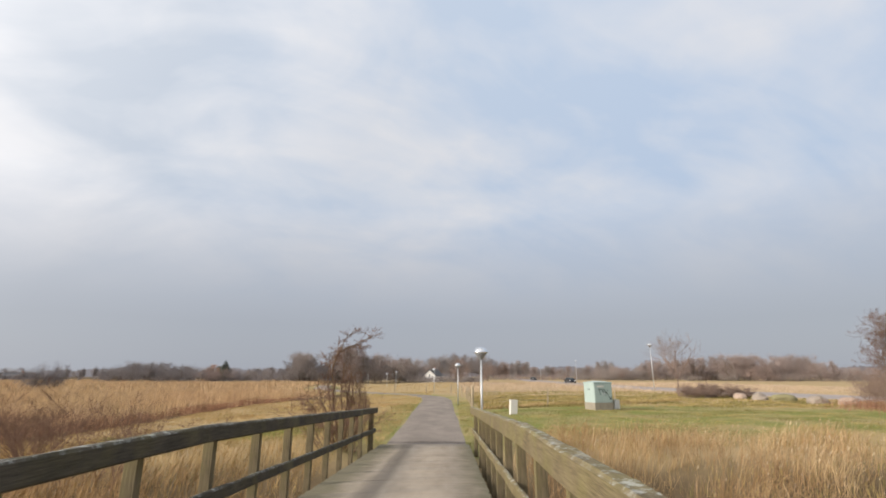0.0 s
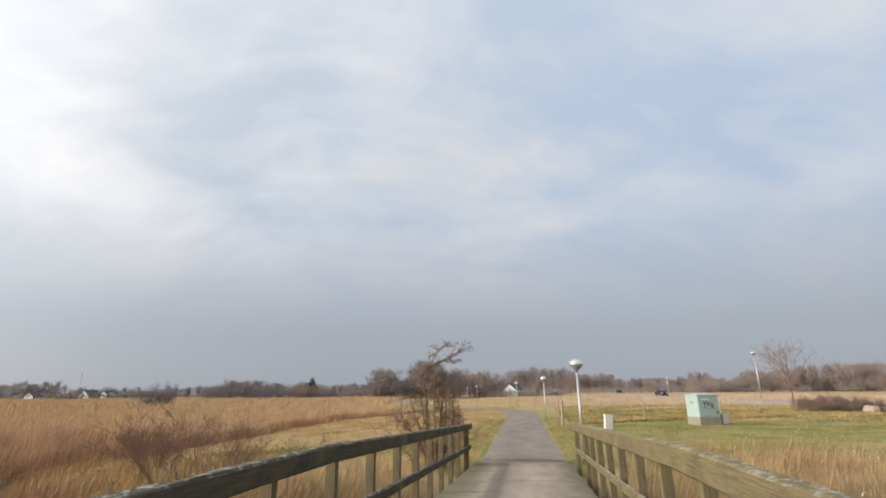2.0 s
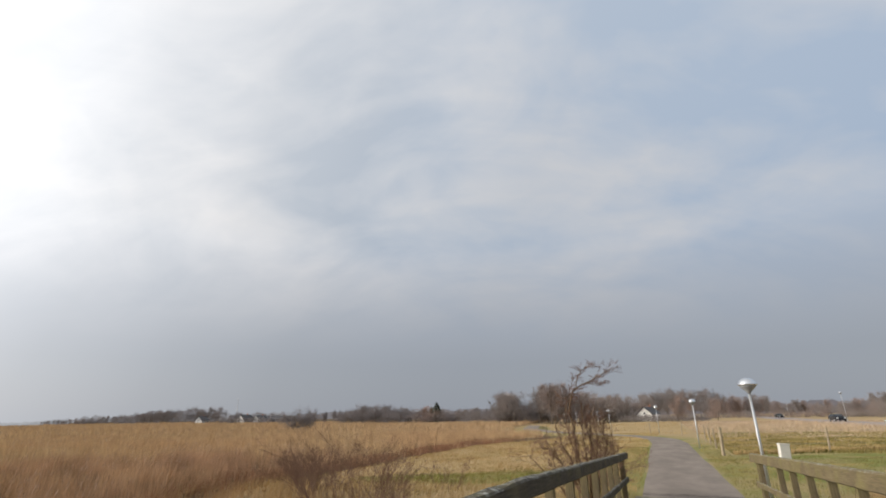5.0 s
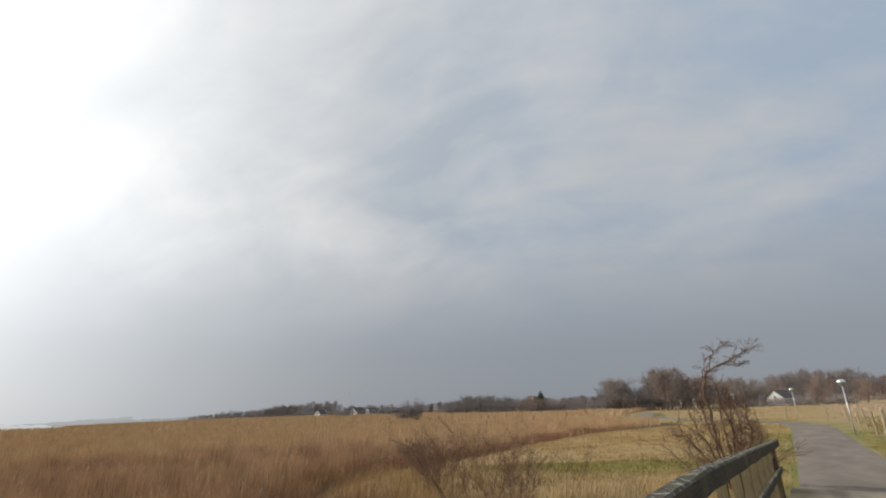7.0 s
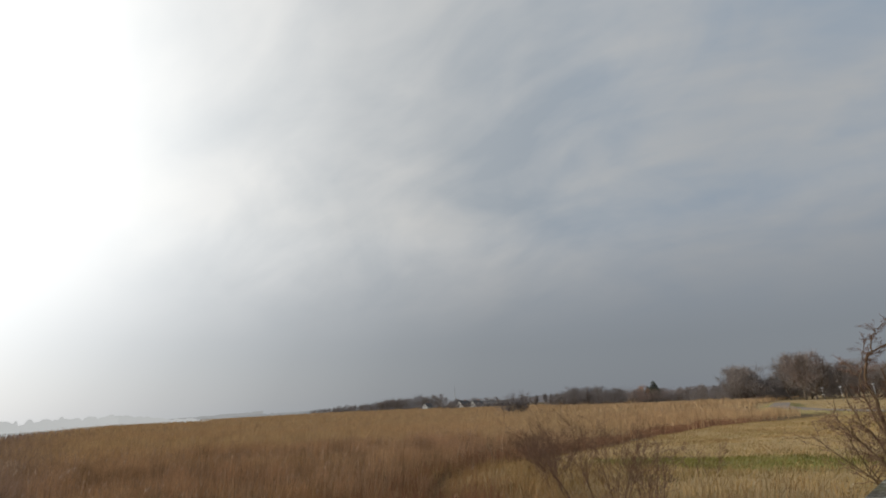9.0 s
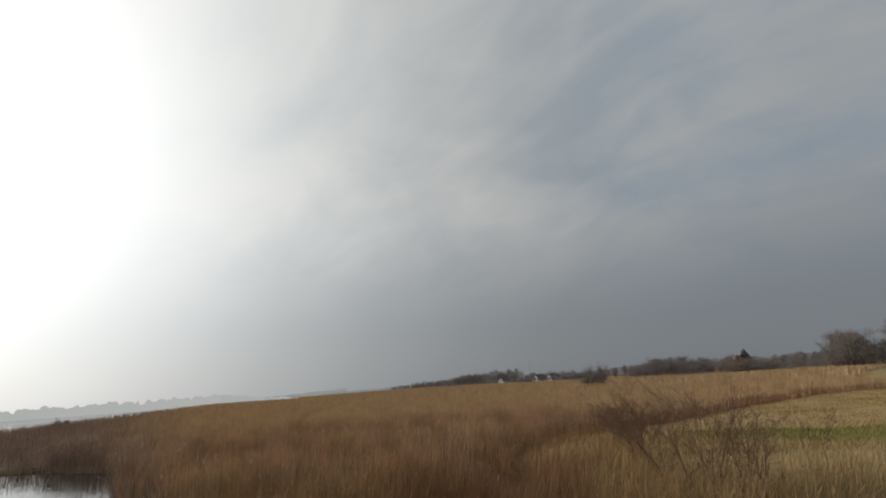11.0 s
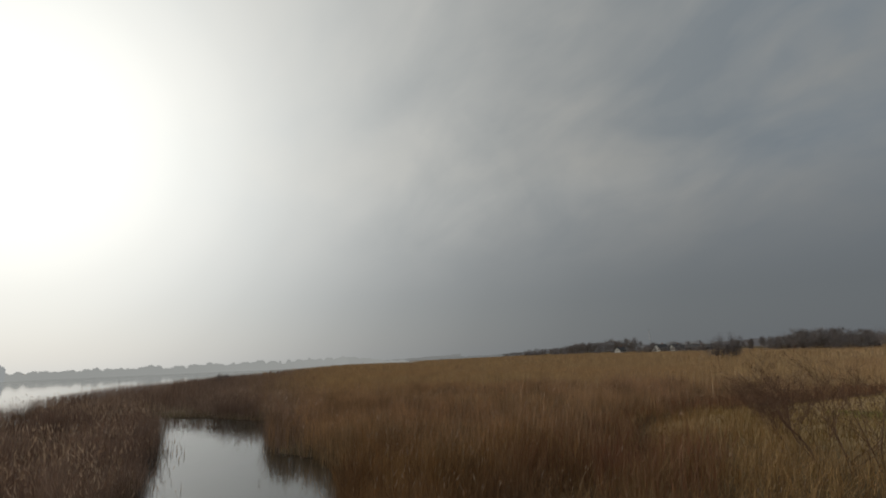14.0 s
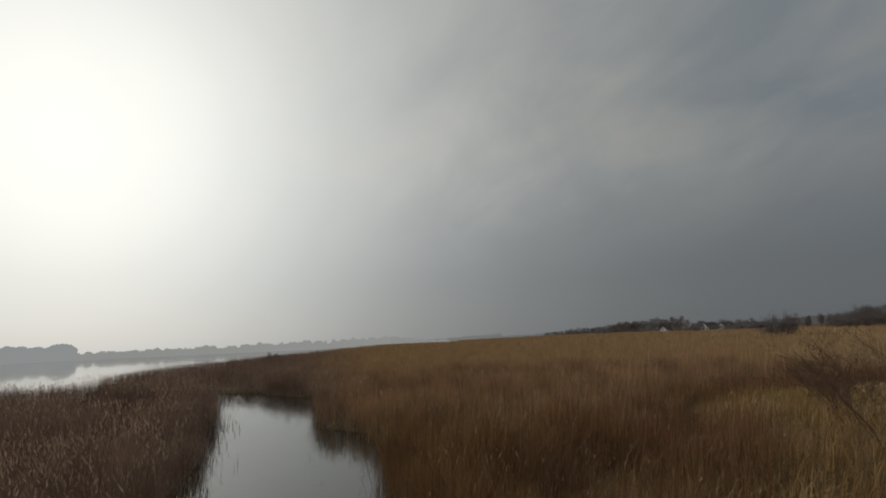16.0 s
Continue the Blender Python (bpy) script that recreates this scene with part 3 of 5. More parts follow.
def rail_side(side):
    """One railing: posts outside, a tall cap board and a lower board on the inner face."""
    name_label = "weathered timber railing grown with lichen, coloured yellow-green as if sunlit" if side > 0 else "weathered timber railing coloured dark as if shaded, lichen on its cap"
    rail = thing("railing", name_label, "railing", group="bridge railings")
    x = side * 1.5
    ys = [(-0.81 if side < 0 else -1.47) + 1.22 * k for k in range(-20, 9)] + [10.66, 10.92]
    post_me = None
    for y in ys:
        if post_me is None:
            bm = box((0.105, 0.085, 1.55), (0, 0, -0.78), 0.006)
            post_me = bpy.data.meshes.new("post")
            bm.to_mesh(post_me)
            bm.free()
            post_me.materials.append(MAT["post"])
        part_of("post", post_me, rail, m=pose(x + side * 0.108, y, deck_z(y) + 1.06, random.uniform(-0.6, 0.6), random.uniform(-0.6, 0.6), random.uniform(-2, 2)))
    for y0, y1 in ((-26, -14), (-14, -6.1), (-6.1, 0.0), (0.0, 5.7), (5.7, 11.05)):
        for nm, w, h, up0 in (("cap_board", 0.115, 0.195 if side > 0 else 0.155, 1.072 if side > 0 else 1.064), ("lower_board", 0.06, 0.125, 0.47)):
            L = math.hypot(y1 - y0, deck_z(y1) - deck_z(y0))
            bm = bmesh.new()
            n = max(4, int(L / 0.3))
            rings = []
            for k in range(n + 1):
                yy = -L / 2 + L * k / n
                e = 0.004 * math.sin(k * 2.3 + up0) + 0.003 * math.sin(k * 5.1)
                f = 0.006 * math.sin(k * 1.1 + side)
                c = 0.016
                prof = [(-w / 2, -h / 2 + c), (-w / 2 + c, -h / 2), (w / 2 - c, -h / 2), (w / 2, -h / 2 + c), (w / 2, h / 2 - c), (w / 2 - c, h / 2 + e), (-w / 2 + c, h / 2 - e), (-w / 2, h / 2 - c)]
                rings.append([bm.verts.new((a + f, yy, b)) for a, b in prof])
            for a, b in zip(rings, rings[1:]):
                for k in range(8):
                    bm.faces.new((a[k], a[(k + 1) % 8], b[(k + 1) % 8], b[k]))
            bm.faces.new(rings[0])
            bm.faces.new(rings[-1][::-1])
            bmesh.ops.recalc_face_normals(bm, faces=bm.faces)
            ym = (y0 + y1) / 2
            dx = 0.0 if nm == "cap_board" else side * 0.02
            part(nm, bm, MAT["rail"] if side > 0 else MAT["rail_shaded"], rail, m=pose(x + dx, ym, (deck_z(y0) + deck_z(y1)) / 2 + up0, deck_tilt(ym)))
    return rail


rail_side(-1)
rail_side(1)

# ---- bare trees and shrubs ----


def grow(rng, tall, lean=(0, 0), spread_deg=35, levels=4, kids=(7, 6, 5, 4), first=0.3, thick=0.05, shrink=0.55, rise=0.25, stems=1, crook=0.25, fine=3):
    """Branches of a leafless tree as rows x0 y0 z0 x1 y1 z1 r0 r1, trunk and thick limbs first."""
    out, stem = [], 0

    def shoot(p, d, length, r, level):
        n = 4 if level < 2 else (3 if level == 2 else fine)
        pts, rad = [p], [r]
        for k in range(n):
            d = (d + Vector((rng.gauss(0, crook), rng.gauss(0, crook), rng.gauss(0, crook) * 0.6 + rise * 0.35)) + Vector((lean[0], lean[1], 0)) * 0.25).normalized()
            q = pts[-1] + d * (length / n)
            r1 = max(0.0025, r * (1 - 0.72 * (k + 1) / n))
            out.append((*pts[-1], *q, rad[-1], r1, level, stem))
            pts.append(q)
            rad.append(r1)
        if level + 1 < levels:
            for j in range(kids[level]):
                t = first + (1 - first) * (j + rng.random()) / kids[level] if level == 0 else 0.15 + 0.85 * (j + rng.random()) / kids[level]
                t = min(t, 0.999) * n
                i = int(t)
                s = pts[i].lerp(pts[i + 1], t - i)
                axis = Vector((rng.gauss(0, 1), rng.gauss(0, 1), rng.gauss(0, 1))).cross(d)
                if axis.length < 1e-4:
                    continue
                a = radians(spread_deg * rng.uniform(0.6, 1.35))
                way2 = Matrix.Rotation(a, 3, axis.normalized()) @ (pts[i + 1] - pts[i]).normalized()
                shoot(s, way2, length * shrink * rng.uniform(0.7, 1.25) * (1.1 - 0.45 * t / n), max(0.003, (rad[i] + rad[i + 1]) * 0.36), level + 1)

    for stem in range(stems):
        a = rng.uniform(0, 6.283)
        lay = 0.0 if stems == 1 else rng.uniform(0.05, 0.55)
        d = Vector((math.cos(a) * lay + lean[0], math.sin(a) * lay + lean[1], 1)).normalized()
        p = Vector((0, 0, -0.05)) if stems == 1 else Vector((math.cos(a) * 0.12 * stems ** 0.5, math.sin(a) * 0.12 * stems ** 0.5, -0.05))
        shoot(p, d, tall * (rng.uniform(0.75, 1.0) if stems > 1 else 0.85), thick, 0)
    return np.array(out)


def limbs_mesh(name, seg, mat, fat=1.0, least=0.0):
    """Tapered three-sided limbs from the rows of grow()."""
    if len(seg) == 0:
        seg = np.zeros((1, 10))
    a, b = seg[:, :3], seg[:, 3:6]
    r0, r1 = np.maximum(seg[:, 6] * fat, least), np.maximum(seg[:, 7] * fat, least * 0.7)
    d = b - a
    d /= np.maximum(np.linalg.norm(d, axis=1), 1e-6)[:, None]
    ref = np.where(np.abs(d[:, 2:3]) > 0.9, np.array([[1.0, 0, 0]]), np.array([[0, 0, 1.0]]))
    u = np.cross(d, ref)
    u /= np.maximum(np.linalg.norm(u, axis=1), 1e-6)[:, None]
    v = np.cross(d, u)
    rings = []
    for base, r in ((a, r0), (b, r1)):
        for k in range(3):
            t = 2 * math.pi * k / 3
            rings.append(base + (u * math.cos(t) + v * math.sin(t)) * r[:, None])
    V = np.stack(rings, 1).reshape(-1, 3)
    f = []
    for k in range(3):
        n = (k + 1) % 3
        f += [(k, n, 3 + n), (k, 3 + n, 3 + k)]
    F = (np.array(f)[None] + 6 * np.arange(len(seg))[:, None, None]).reshape(-1, 3)
    me = quick_mesh(name, V, F, [mat])
    me.polygons.foreach_set("use_smooth", [True] * len(me.polygons))
    return me


def twigs_mesh(name, seg, mat, wide):
    """Fine twigs as narrow pointed slips."""
    a, b = seg[:, :3], seg[:, 3:6]
    d = b - a
    g = np.random.default_rng(len(seg))
    u = np.cross(d, g.normal(0, 1, d.shape))
    u /= np.maximum(np.linalg.norm(u, axis=1), 1e-6)[:, None]
    V = np.stack([a - u * wide, a + u * wide, b], 1).reshape(-1, 3)
    F = np.arange(3 * len(seg)).reshape(-1, 3)
    return quick_mesh(name, V, F, [mat])


def limbs(t, seg, mat, fat, least):
    """The trunk, or one part for each stem of a bush."""
    many = len(set(seg[:, 9])) > 1
    for k in sorted(set(seg[:, 9])):
        part_of("stem" if many else "trunk", limbs_mesh("stem", seg[seg[:, 9] == k], mat, fat, least), t)


def bare_tree(name, label, category, m, seg, bark_mat, twig_mat, fat=1.0, least=0.004, group="", cut=2):
    """A tree or shrub of two parts: limbs and a crown of twigs."""
    t = thing(name, label, category, m, group)
    thick = seg[:, 8] < cut
    limbs(t, seg[thick], bark_mat, fat, least)
    part_of("crown", limbs_mesh("crown", seg[~thick], twig_mat, fat, least), t)
    return t


def on_ground(x, y, sink=0.03):
    return float(height(x, y)) - sink


# the wind-bent hawthorn beside the end of the railing
rng = random.Random(11)
hawthorn = thing("hawthorn", "bare wind-bent hawthorn bush with crooked brown stems beside the railing", "bush", pose(-2.55, 10.45, on_ground(-2.55, 10.45)))
haw = grow(rng, 1.65, (0.0, 0.0), 44, 4, (6, 4, 4, 3), 0.12, 0.02, 0.5, 0.22, stems=10, crook=0.30)
haw[:, [0, 1, 3, 4]] *= 1.3
haw[:, [0, 3]] += 0.05
rows = [haw]


def bough(points, r0, r1, sprouts, size, stem, sweep=0.0):
    """A bent bough through the given points, with twigs sprouting from it, swept by the wind."""
    P = [Vector(p) for p in points]
    fine = [P[0]]
    for a, b in zip(P, P[1:]):
        for k in (1, 2, 3):
            q = a.lerp(b, k / 3)
            fine.append(q + Vector((rng.gauss(0, 0.022), rng.gauss(0, 0.022), rng.gauss(0, 0.015))))
    P = fine
    n = len(P) - 1
    out = [(*P[k], *P[k + 1], r0 + (r1 - r0) * k / n, r0 + (r1 - r0) * (k + 1) / n, 1, stem) for k in range(n)]
    rows.append(np.array(out))
    for _ in range(int(sprouts * (1.7 if stem == 20 else 1.85))):
        t = (rng.uniform(0.22, 0.999) if stem == 20 else rng.uniform(0.10, 0.74)) * n
        k = int(t)
        q = P[k].lerp(P[k + 1], t - k)
        d = (P[k + 1] - P[k]).normalized()
        twig = grow(rng, size * rng.uniform(0.5, 1.4), (d.x * 0.5 + sweep + rng.gauss(0, 0.7), rng.gauss(0, 0.8)), 50, 3, (4, 3, 3), 0.1, 0.005, 0.6, 0.12, crook=0.26)
        twig[:, [0, 3]] += q.x
        twig[:, [1, 4]] += q.y
        twig[:, [2, 5]] += q.z
        twig[:, 8] += 2
        twig[:, 9] = stem
        rows.append(twig)


# the tall leader, bent over by the wind at its top
bough([(0.05, 0, 0), (-0.05, 0.03, 0.5), (-0.16, 0.04, 1.15), (-0.22, 0, 1.85), (-0.27, -0.03, 2.42), (-0.08, -0.05, 2.86), (0.21, 0, 3.05), (0.57, 0.05, 3.25), (0.85, 0.05, 3.38), (1.07, 0.05, 3.50)], 0.045, 0.007, 34, 0.33, 20, 0.25)
bough([(0.05, -0.05, 2.95), (0.12, 0.0, 3.28), (0.25, 0.06, 3.52), (0.45, 0.05, 3.62), (0.66, 0.0, 3.64)], 0.016, 0.005, 14, 0.24, 20, 0.4)
bough([(0.33, 0.0, 3.11), (0.63, -0.06, 3.07), (0.92, -0.08, 3.10)], 0.013, 0.004, 8, 0.2, 20, 0.4)
bough([(-0.2, 0.0, 2.55), (-0.14, -0.12, 2.95), (0.02, -0.2, 3.25)], 0.012, 0.004, 10, 0.24, 20, 0.5)
bough([(-0.24, 0.0, 2.1), (-0.42, 0.08, 2.45), (-0.52, 0.1, 2.8)], 0.012, 0.004, 12, 0.26, 20, 0.3)
# the bush round its foot
bough([(0.1, 0, 0), (0.16, 0.1, 0.8), (0.2, 0.12, 1.5), (0.08, 0.1, 2.1), (0.06, 0.05, 2.55)], 0.034, 0.006, 26, 0.40, 21, 0.2)
bough([(0.15, 0, 0), (0.3, -0.1, 0.8), (0.42, -0.15, 1.5), (0.36, -0.1, 2.1), (0.42, -0.1, 2.45)], 0.032, 0.006, 26, 0.38, 22, 0.2)
bough([(0.22, 0.05, 0), (0.45, 0.1, 0.8), (0.62, 0.12, 1.45), (0.60, 0.15, 2.0), (0.56, 0.1, 2.35)], 0.030, 0.006, 26, 0.36, 23, 0.2)
bough([(0.3, 0.0, 0), (0.62, -0.1, 0.7), (0.80, -0.1, 1.3), (0.78, -0.1, 2.0)], 0.026, 0.006, 22, 0.36, 24, 0.2)
bough([(0.05, 0, 0), (-0.05, -0.15, 0.9), (-0.1, -0.2, 1.6), (-0.25, -0.15, 2.1)], 0.028, 0.005, 22, 0.40, 28)
bough([(0.12, 0, 0), (0.3, 0.2, 0.9), (0.22, 0.25, 1.6), (0.26, 0.2, 2.2), (0.2, 0.2, 2.6)], 0.028, 0.005, 24, 0.38, 29)
bough([(0.0, 0, 0), (-0.25, 0.1, 0.7), (-0.52, 0.15, 1.2), (-0.72, 0.15, 1.75), (-0.68, 0.15, 2.2)], 0.032, 0.006, 24, 0.36, 25)
bough([(-0.05, 0, 0), (-0.4, -0.1, 0.7), (-0.75, -0.15, 1.15), (-0.95, -0.15, 1.6), (-0.9, -0.15, 1.95)], 0.028, 0.006, 20, 0.36, 26)
bough([(-0.1, 0, 0.1), (-0.5, 0.05, 0.75), (-0.85, 0.05, 1.25), (-1.15, 0.0, 1.32), (-1.42, 0.0, 1.22)], 0.024, 0.005, 16, 0.32, 27)
bough([(-0.05, 0, 0), (-0.18, -0.1, 0.9), (-0.32, -0.12, 1.7), (-0.38, -0.1, 2.3), (-0.22, -0.1, 2.75)], 0.024, 0.005, 15, 0.32, 30, 0.2)
bough([(0.1, 0, 0), (0.05, 0.15, 1.0), (-0.02, 0.2, 1.9), (0.1, 0.15, 2.55), (0.3, 0.15, 2.85)], 0.024, 0.005, 15, 0.32, 31, 0.3)
haw = np.concatenate(rows)
over = np.maximum(haw[:, [2, 5]] - 2.4, 0)
haw[:, [2, 5]] -= 0.10 * over
haw[:, [0, 3]] -= 0.09 * over
limbs(hawthorn, haw[haw[:, 8] < 2], MAT["haw_bark"], 1.0, 0.006)
part_of("crown", limbs_mesh("crown", haw[haw[:, 8] >= 2], MAT["haw_twig"], 1.0, 0.0030), hawthorn)

# bare shrubs among the tall grass below the bridge
rng = random.Random(5)
SHRUBS = [(-7.6, 6.6, 1.95, 12), (-6.3, 5.9, 1.5, 7), (-9.6, 8.4, 1.4, 8), (-10.6, 9.2, 1.5, 9), (-12.3, 11.4, 1.5, 9), (-11.5, 10.2, 1.4, 7), (-8.2, 10.4, 1.1, 6), (-7.3, 12.0, 0.9, 5), (-13.4, 12.2, 1.2, 6)]
for x, y, h, st in SHRUBS:
    seg = grow(rng, h, (0.0, 0.0), 30, 4, (5, 4, 3, 3), 0.12, 0.011, 0.55, 0.25, stems=st, crook=0.14)
    seg[:, [0, 1, 3, 4]] *= 1.3
    bare_tree("shrub", "leafless brown shrub with thin upright twigs in dry grass", "shrub", pose(x, y, on_ground(x, y)), seg, MAT["shrub_twig"], MAT["shrub_twig"], 1.0, 0.0025, "shrubs below the bridge", 1)

# ---- trees far across the marsh ----
rng = random.Random(21)


def oval(count, low, high, reach, size):
    """Lobes of an egg-shaped crown, narrow at the foot and the top."""
    out = []
    for k in range(count):
        f = (k + rng.random()) / count
        swell = math.sin(math.pi * (0.12 + 0.80 * f)) ** 0.8
        out.append((rng.gauss(0, reach) * swell, rng.gauss(0, reach) * swell, low + (high - low) * f, size * (0.45 + 0.75 * swell) * rng.uniform(0.8, 1.2)))
    return out


def template(kind):
    """Limbs of a tree one metre tall, and the lobes of its crown."""
    if kind == "tall":
        seg = grow(rng, 0.95, (0, 0), 34, 3, (10, 6, 4), 0.2, 0.018, 0.45, 0.5, crook=0.14)
        lobes = oval(12, 0.30, 0.90, 0.10, 0.12)
    elif kind == "round":
        seg = grow(rng, 0.9, (0, 0), 46, 3, (10, 6, 4), 0.15, 0.02, 0.45, 0.25, crook=0.18)
        lobes = oval(13, 0.22, 0.84, 0.20, 0.15)
    else:
        seg = grow(rng, 0.75, (0, 0), 40, 3, (5, 4, 3), 0.08, 0.014, 0.5, 0.2, stems=3, crook=0.22)
        lobes = [(rng.gauss(0, 0.34), rng.gauss(0, 0.34), rng.uniform(0.12, 0.62), rng.uniform(0.2, 0.32)) for _ in range(10)]
    seg[:, :8] /= max(1.0, seg[:, 5].max())
    return seg, lobes


def crown_mesh(lobes, mat, count, seed):
    """A crown of many short fine twigs, thinning towards an uneven edge."""
    g = np.random.default_rng(seed)
    L = np.array(lobes)
    k = g.choice(len(L), count, p=L[:, 3] ** 2 / np.sum(L[:, 3] ** 2))
    d = g.normal(0, 1, (count, 3))
    d /= np.linalg.norm(d, axis=1)[:, None]
    r = np.abs(g.normal(0.60, 0.36, count))[:, None]
    a = L[k, :3] + d * r * L[k, 3:4] * np.array([1, 1, 0.95])
    a[:, 2] = np.clip(a[:, 2], 0.02, 0.985)
    way2 = d * 0.8 + g.normal(0, 0.55, (count, 3)) + np.array([0, 0, 0.6])
    way2 /= np.linalg.norm(way2, axis=1)[:, None]
    b = a + way2 * g.uniform(0.05, 0.13, count)[:, None]
    seg = np.concatenate([a, b], 1)
    return twigs_mesh("crown", seg, mat, 0.0034)


SHAPES = {k: [template(k) for _ in range(4)] for k in ("tall", "round", "bush")}
MADE = {}
TWIGS = {"tall": 2500, "round": 3200, "bush": 3200}
KIND_LABEL = {"tall": "tall leafless tree with fine grey-brown branches", "round": "broad leafless tree with a round brown crown", "bush": "dense leafless thicket bush, dark brown"}


def far_tree(az, dist, top_el, kind, twig="twig", base=-0.9, group="trees across the marsh", eye=(-0.3, -4.2, 1.57), girth=1.0):
    """A tree at a heading and distance from the bridge, its top at a given height angle."""
    x = eye[0] - dist * math.sin(radians(az))
    y = eye[1] + dist * math.cos(radians(az))
    tall = eye[2] + dist * math.tan(radians(top_el)) - base
    i = rng.randrange(4)
    key = (kind, i, twig)
    turn = rng.uniform(0, 360)
    m = pose(x, y, base, 0, 0, turn)
    wide = girth * rng.uniform(0.72, 1.15) * (1.35 if kind == "bush" else 1.0)
    if key not in MADE:
        seg, lobes = SHAPES[kind][i]
        t = thing("tree" if kind != "bush" else "bush", KIND_LABEL[kind], "tree" if kind != "bush" else "bush", m, group)
        limbs(t, seg, MAT["bark"], 1.0, 0.003)
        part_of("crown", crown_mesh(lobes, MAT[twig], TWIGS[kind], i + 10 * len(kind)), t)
        MADE[key] = t
        t.scale = (tall * wide, tall * wide, tall)
        return t
    t = copy_thing(MADE[key], m)
    t.scale = (tall * wide, tall * wide, tall)
    return t


def belt(az0, az1, el0, el1, dist, count, kinds, twigs, jitter=0.25, group="trees across the marsh"):
    for k in range(count):
        f = (k + rng.uniform(0.1, 0.9)) / count
        el = el0 + (el1 - el0) * f
        far_tree(az0 + (az1 - az0) * f, dist * rng.uniform(0.92, 1.12), el * rng.uniform(1 - jitter, 1.03) - 0.02, rng.choice(kinds), rng.choice(twigs), group=group)


def undergrowth(az0, az1, el, dist, count, twigs):
    belt(az0, az1, el, el, dist, count, ["bush"], twigs, 0.35)


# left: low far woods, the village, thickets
belt(62, 54, 0.15, 0.85, 420, 26, ["round", "bush"], ["twig_far_haze", "twig"])
belt(55, 51, 1.0, 1.25, 400, 11, ["round"], ["twig_far_haze", "twig"])
belt(51, 47.5, 1.30, 1.45, 400, 8, ["round"], ["twig", "twig_far_haze"], 0.3)
belt(48, 41, 0.40, 0.45, 300, 16, ["bush", "round"], ["twig_far_haze", "twig"], 0.5)
belt(47, 41, 0.75, 0.85, 420, 10, ["round"], ["twig_far_haze"], 0.35)
for a, el in ((40.0, 1.15), (39.4, 1.7), (38.9, 1.2)):
    far_tree(a, 118, el, "bush", "twig_dark", base=-1.0, girth=0.55)
belt(38.2, 34.6, 0.75, 0.9, 260, 6, ["round", "tall"], ["twig_dark", "twig"])
belt(34.6, 27.2, 1.35, 1.25, 215, 17, ["round", "bush"], ["twig_dark"], 0.15)
belt(33.4, 29.6, 1.55, 1.55, 215, 6, ["round"], ["twig_dark"], 0.08)
belt(26.6, 22.6, 1.3, 1.0, 210, 8, ["bush", "round"], ["twig_red", "twig_dark"], 0.2)
belt(22.5, 18.2, 1.0, 1.25, 240, 9, ["round", "bush"], ["twig_dark", "twig"], 0.2)
belt(17.7, 15.2, 2.85, 2.8, 190, 6, ["round", "tall"], ["twig", "twig_dark"], 0.14)
belt(18.0, 8.0, 1.2, 1.7, 200, 16, ["bush", "round"], ["twig_dark", "twig"], 0.3)
belt(12.9, 10.0, 3.55, 3.6, 185, 6, ["tall", "round"], ["twig_haze", "twig"], 0.16)
belt(10.2, 7.8, 2.8, 2.6, 185, 4, ["round"], ["twig_red", "twig"], 0.10)
belt(8.6, 5.0, 2.8, 2.5, 190, 6, ["round", "bush"], ["twig_red", "twig"], 0.12)
belt(5.4, 2.9, 2.5, 2.3, 200, 5, ["round", "bush"], ["twig_red", "twig"], 0.2)
belt(2.6, -4.6, 2.55, 2.6, 300, 13, ["tall", "round"], ["twig_dark", "twig"], 0.15)
belt(-5.0, -7.5, 2.1, 1.7, 300, 4, ["round", "tall"], ["twig_dark", "twig_red"], 0.1)
belt(4.2, -4.0, 0.35, 0.3, 165, 16, ["bush"], ["twig_dark"], 0.3)
far_tree(-1.3, 150, 2.3, "round", "twig_red")
far_tree(-4.6, 170, 1.7, "round", "twig_red")
undergrowth(24, 3, 0.45, 200, 26, ["twig_dark", "twig"])
undergrowth(-4, -30, 0.45, 255, 34, ["twig_red", "twig_haze", "twig"])
undergrowth(-28, -52, 0.6, 250, 28, ["twig_red", "twig_haze", "twig"])
undergrowth(60, 42, 0.25, 390, 24, ["twig_far_haze"])
# right: the long wood behind the road
belt(-3.5, -14.0, 1.5, 1.2, 330, 18, ["tall", "round"], ["twig_haze", "twig", "twig_red"], 0.3)
belt(-7.5, -9.8, 1.75, 1.7, 340, 3, ["tall"], ["twig"], 0.1)
belt(-14.0, -22.0, 1.25, 1.5, 260, 15, ["round", "bush"], ["twig_red", "twig"], 0.15)
belt(-21.5, -27.5, 1.75, 2.1, 255, 12, ["round", "tall"], ["twig_haze"], 0.15)
belt(-16.5, -18.5, 1.75, 1.7, 300, 3, ["tall"], ["twig"], 0.08)
belt(-26.5, -38.5, 1.95, 1.6, 250, 22, ["round", "bush", "tall"], ["twig_haze", "twig_red", "twig_haze"], 0.25)
belt(-28.0, -36.5, 2.35, 2.2, 250, 12, ["round"], ["twig_haze"], 0.1)
belt(-38.0, -52.0, 1.1, 0.9, 300, 18, ["round", "bush"], ["twig_haze", "twig"], 0.3)


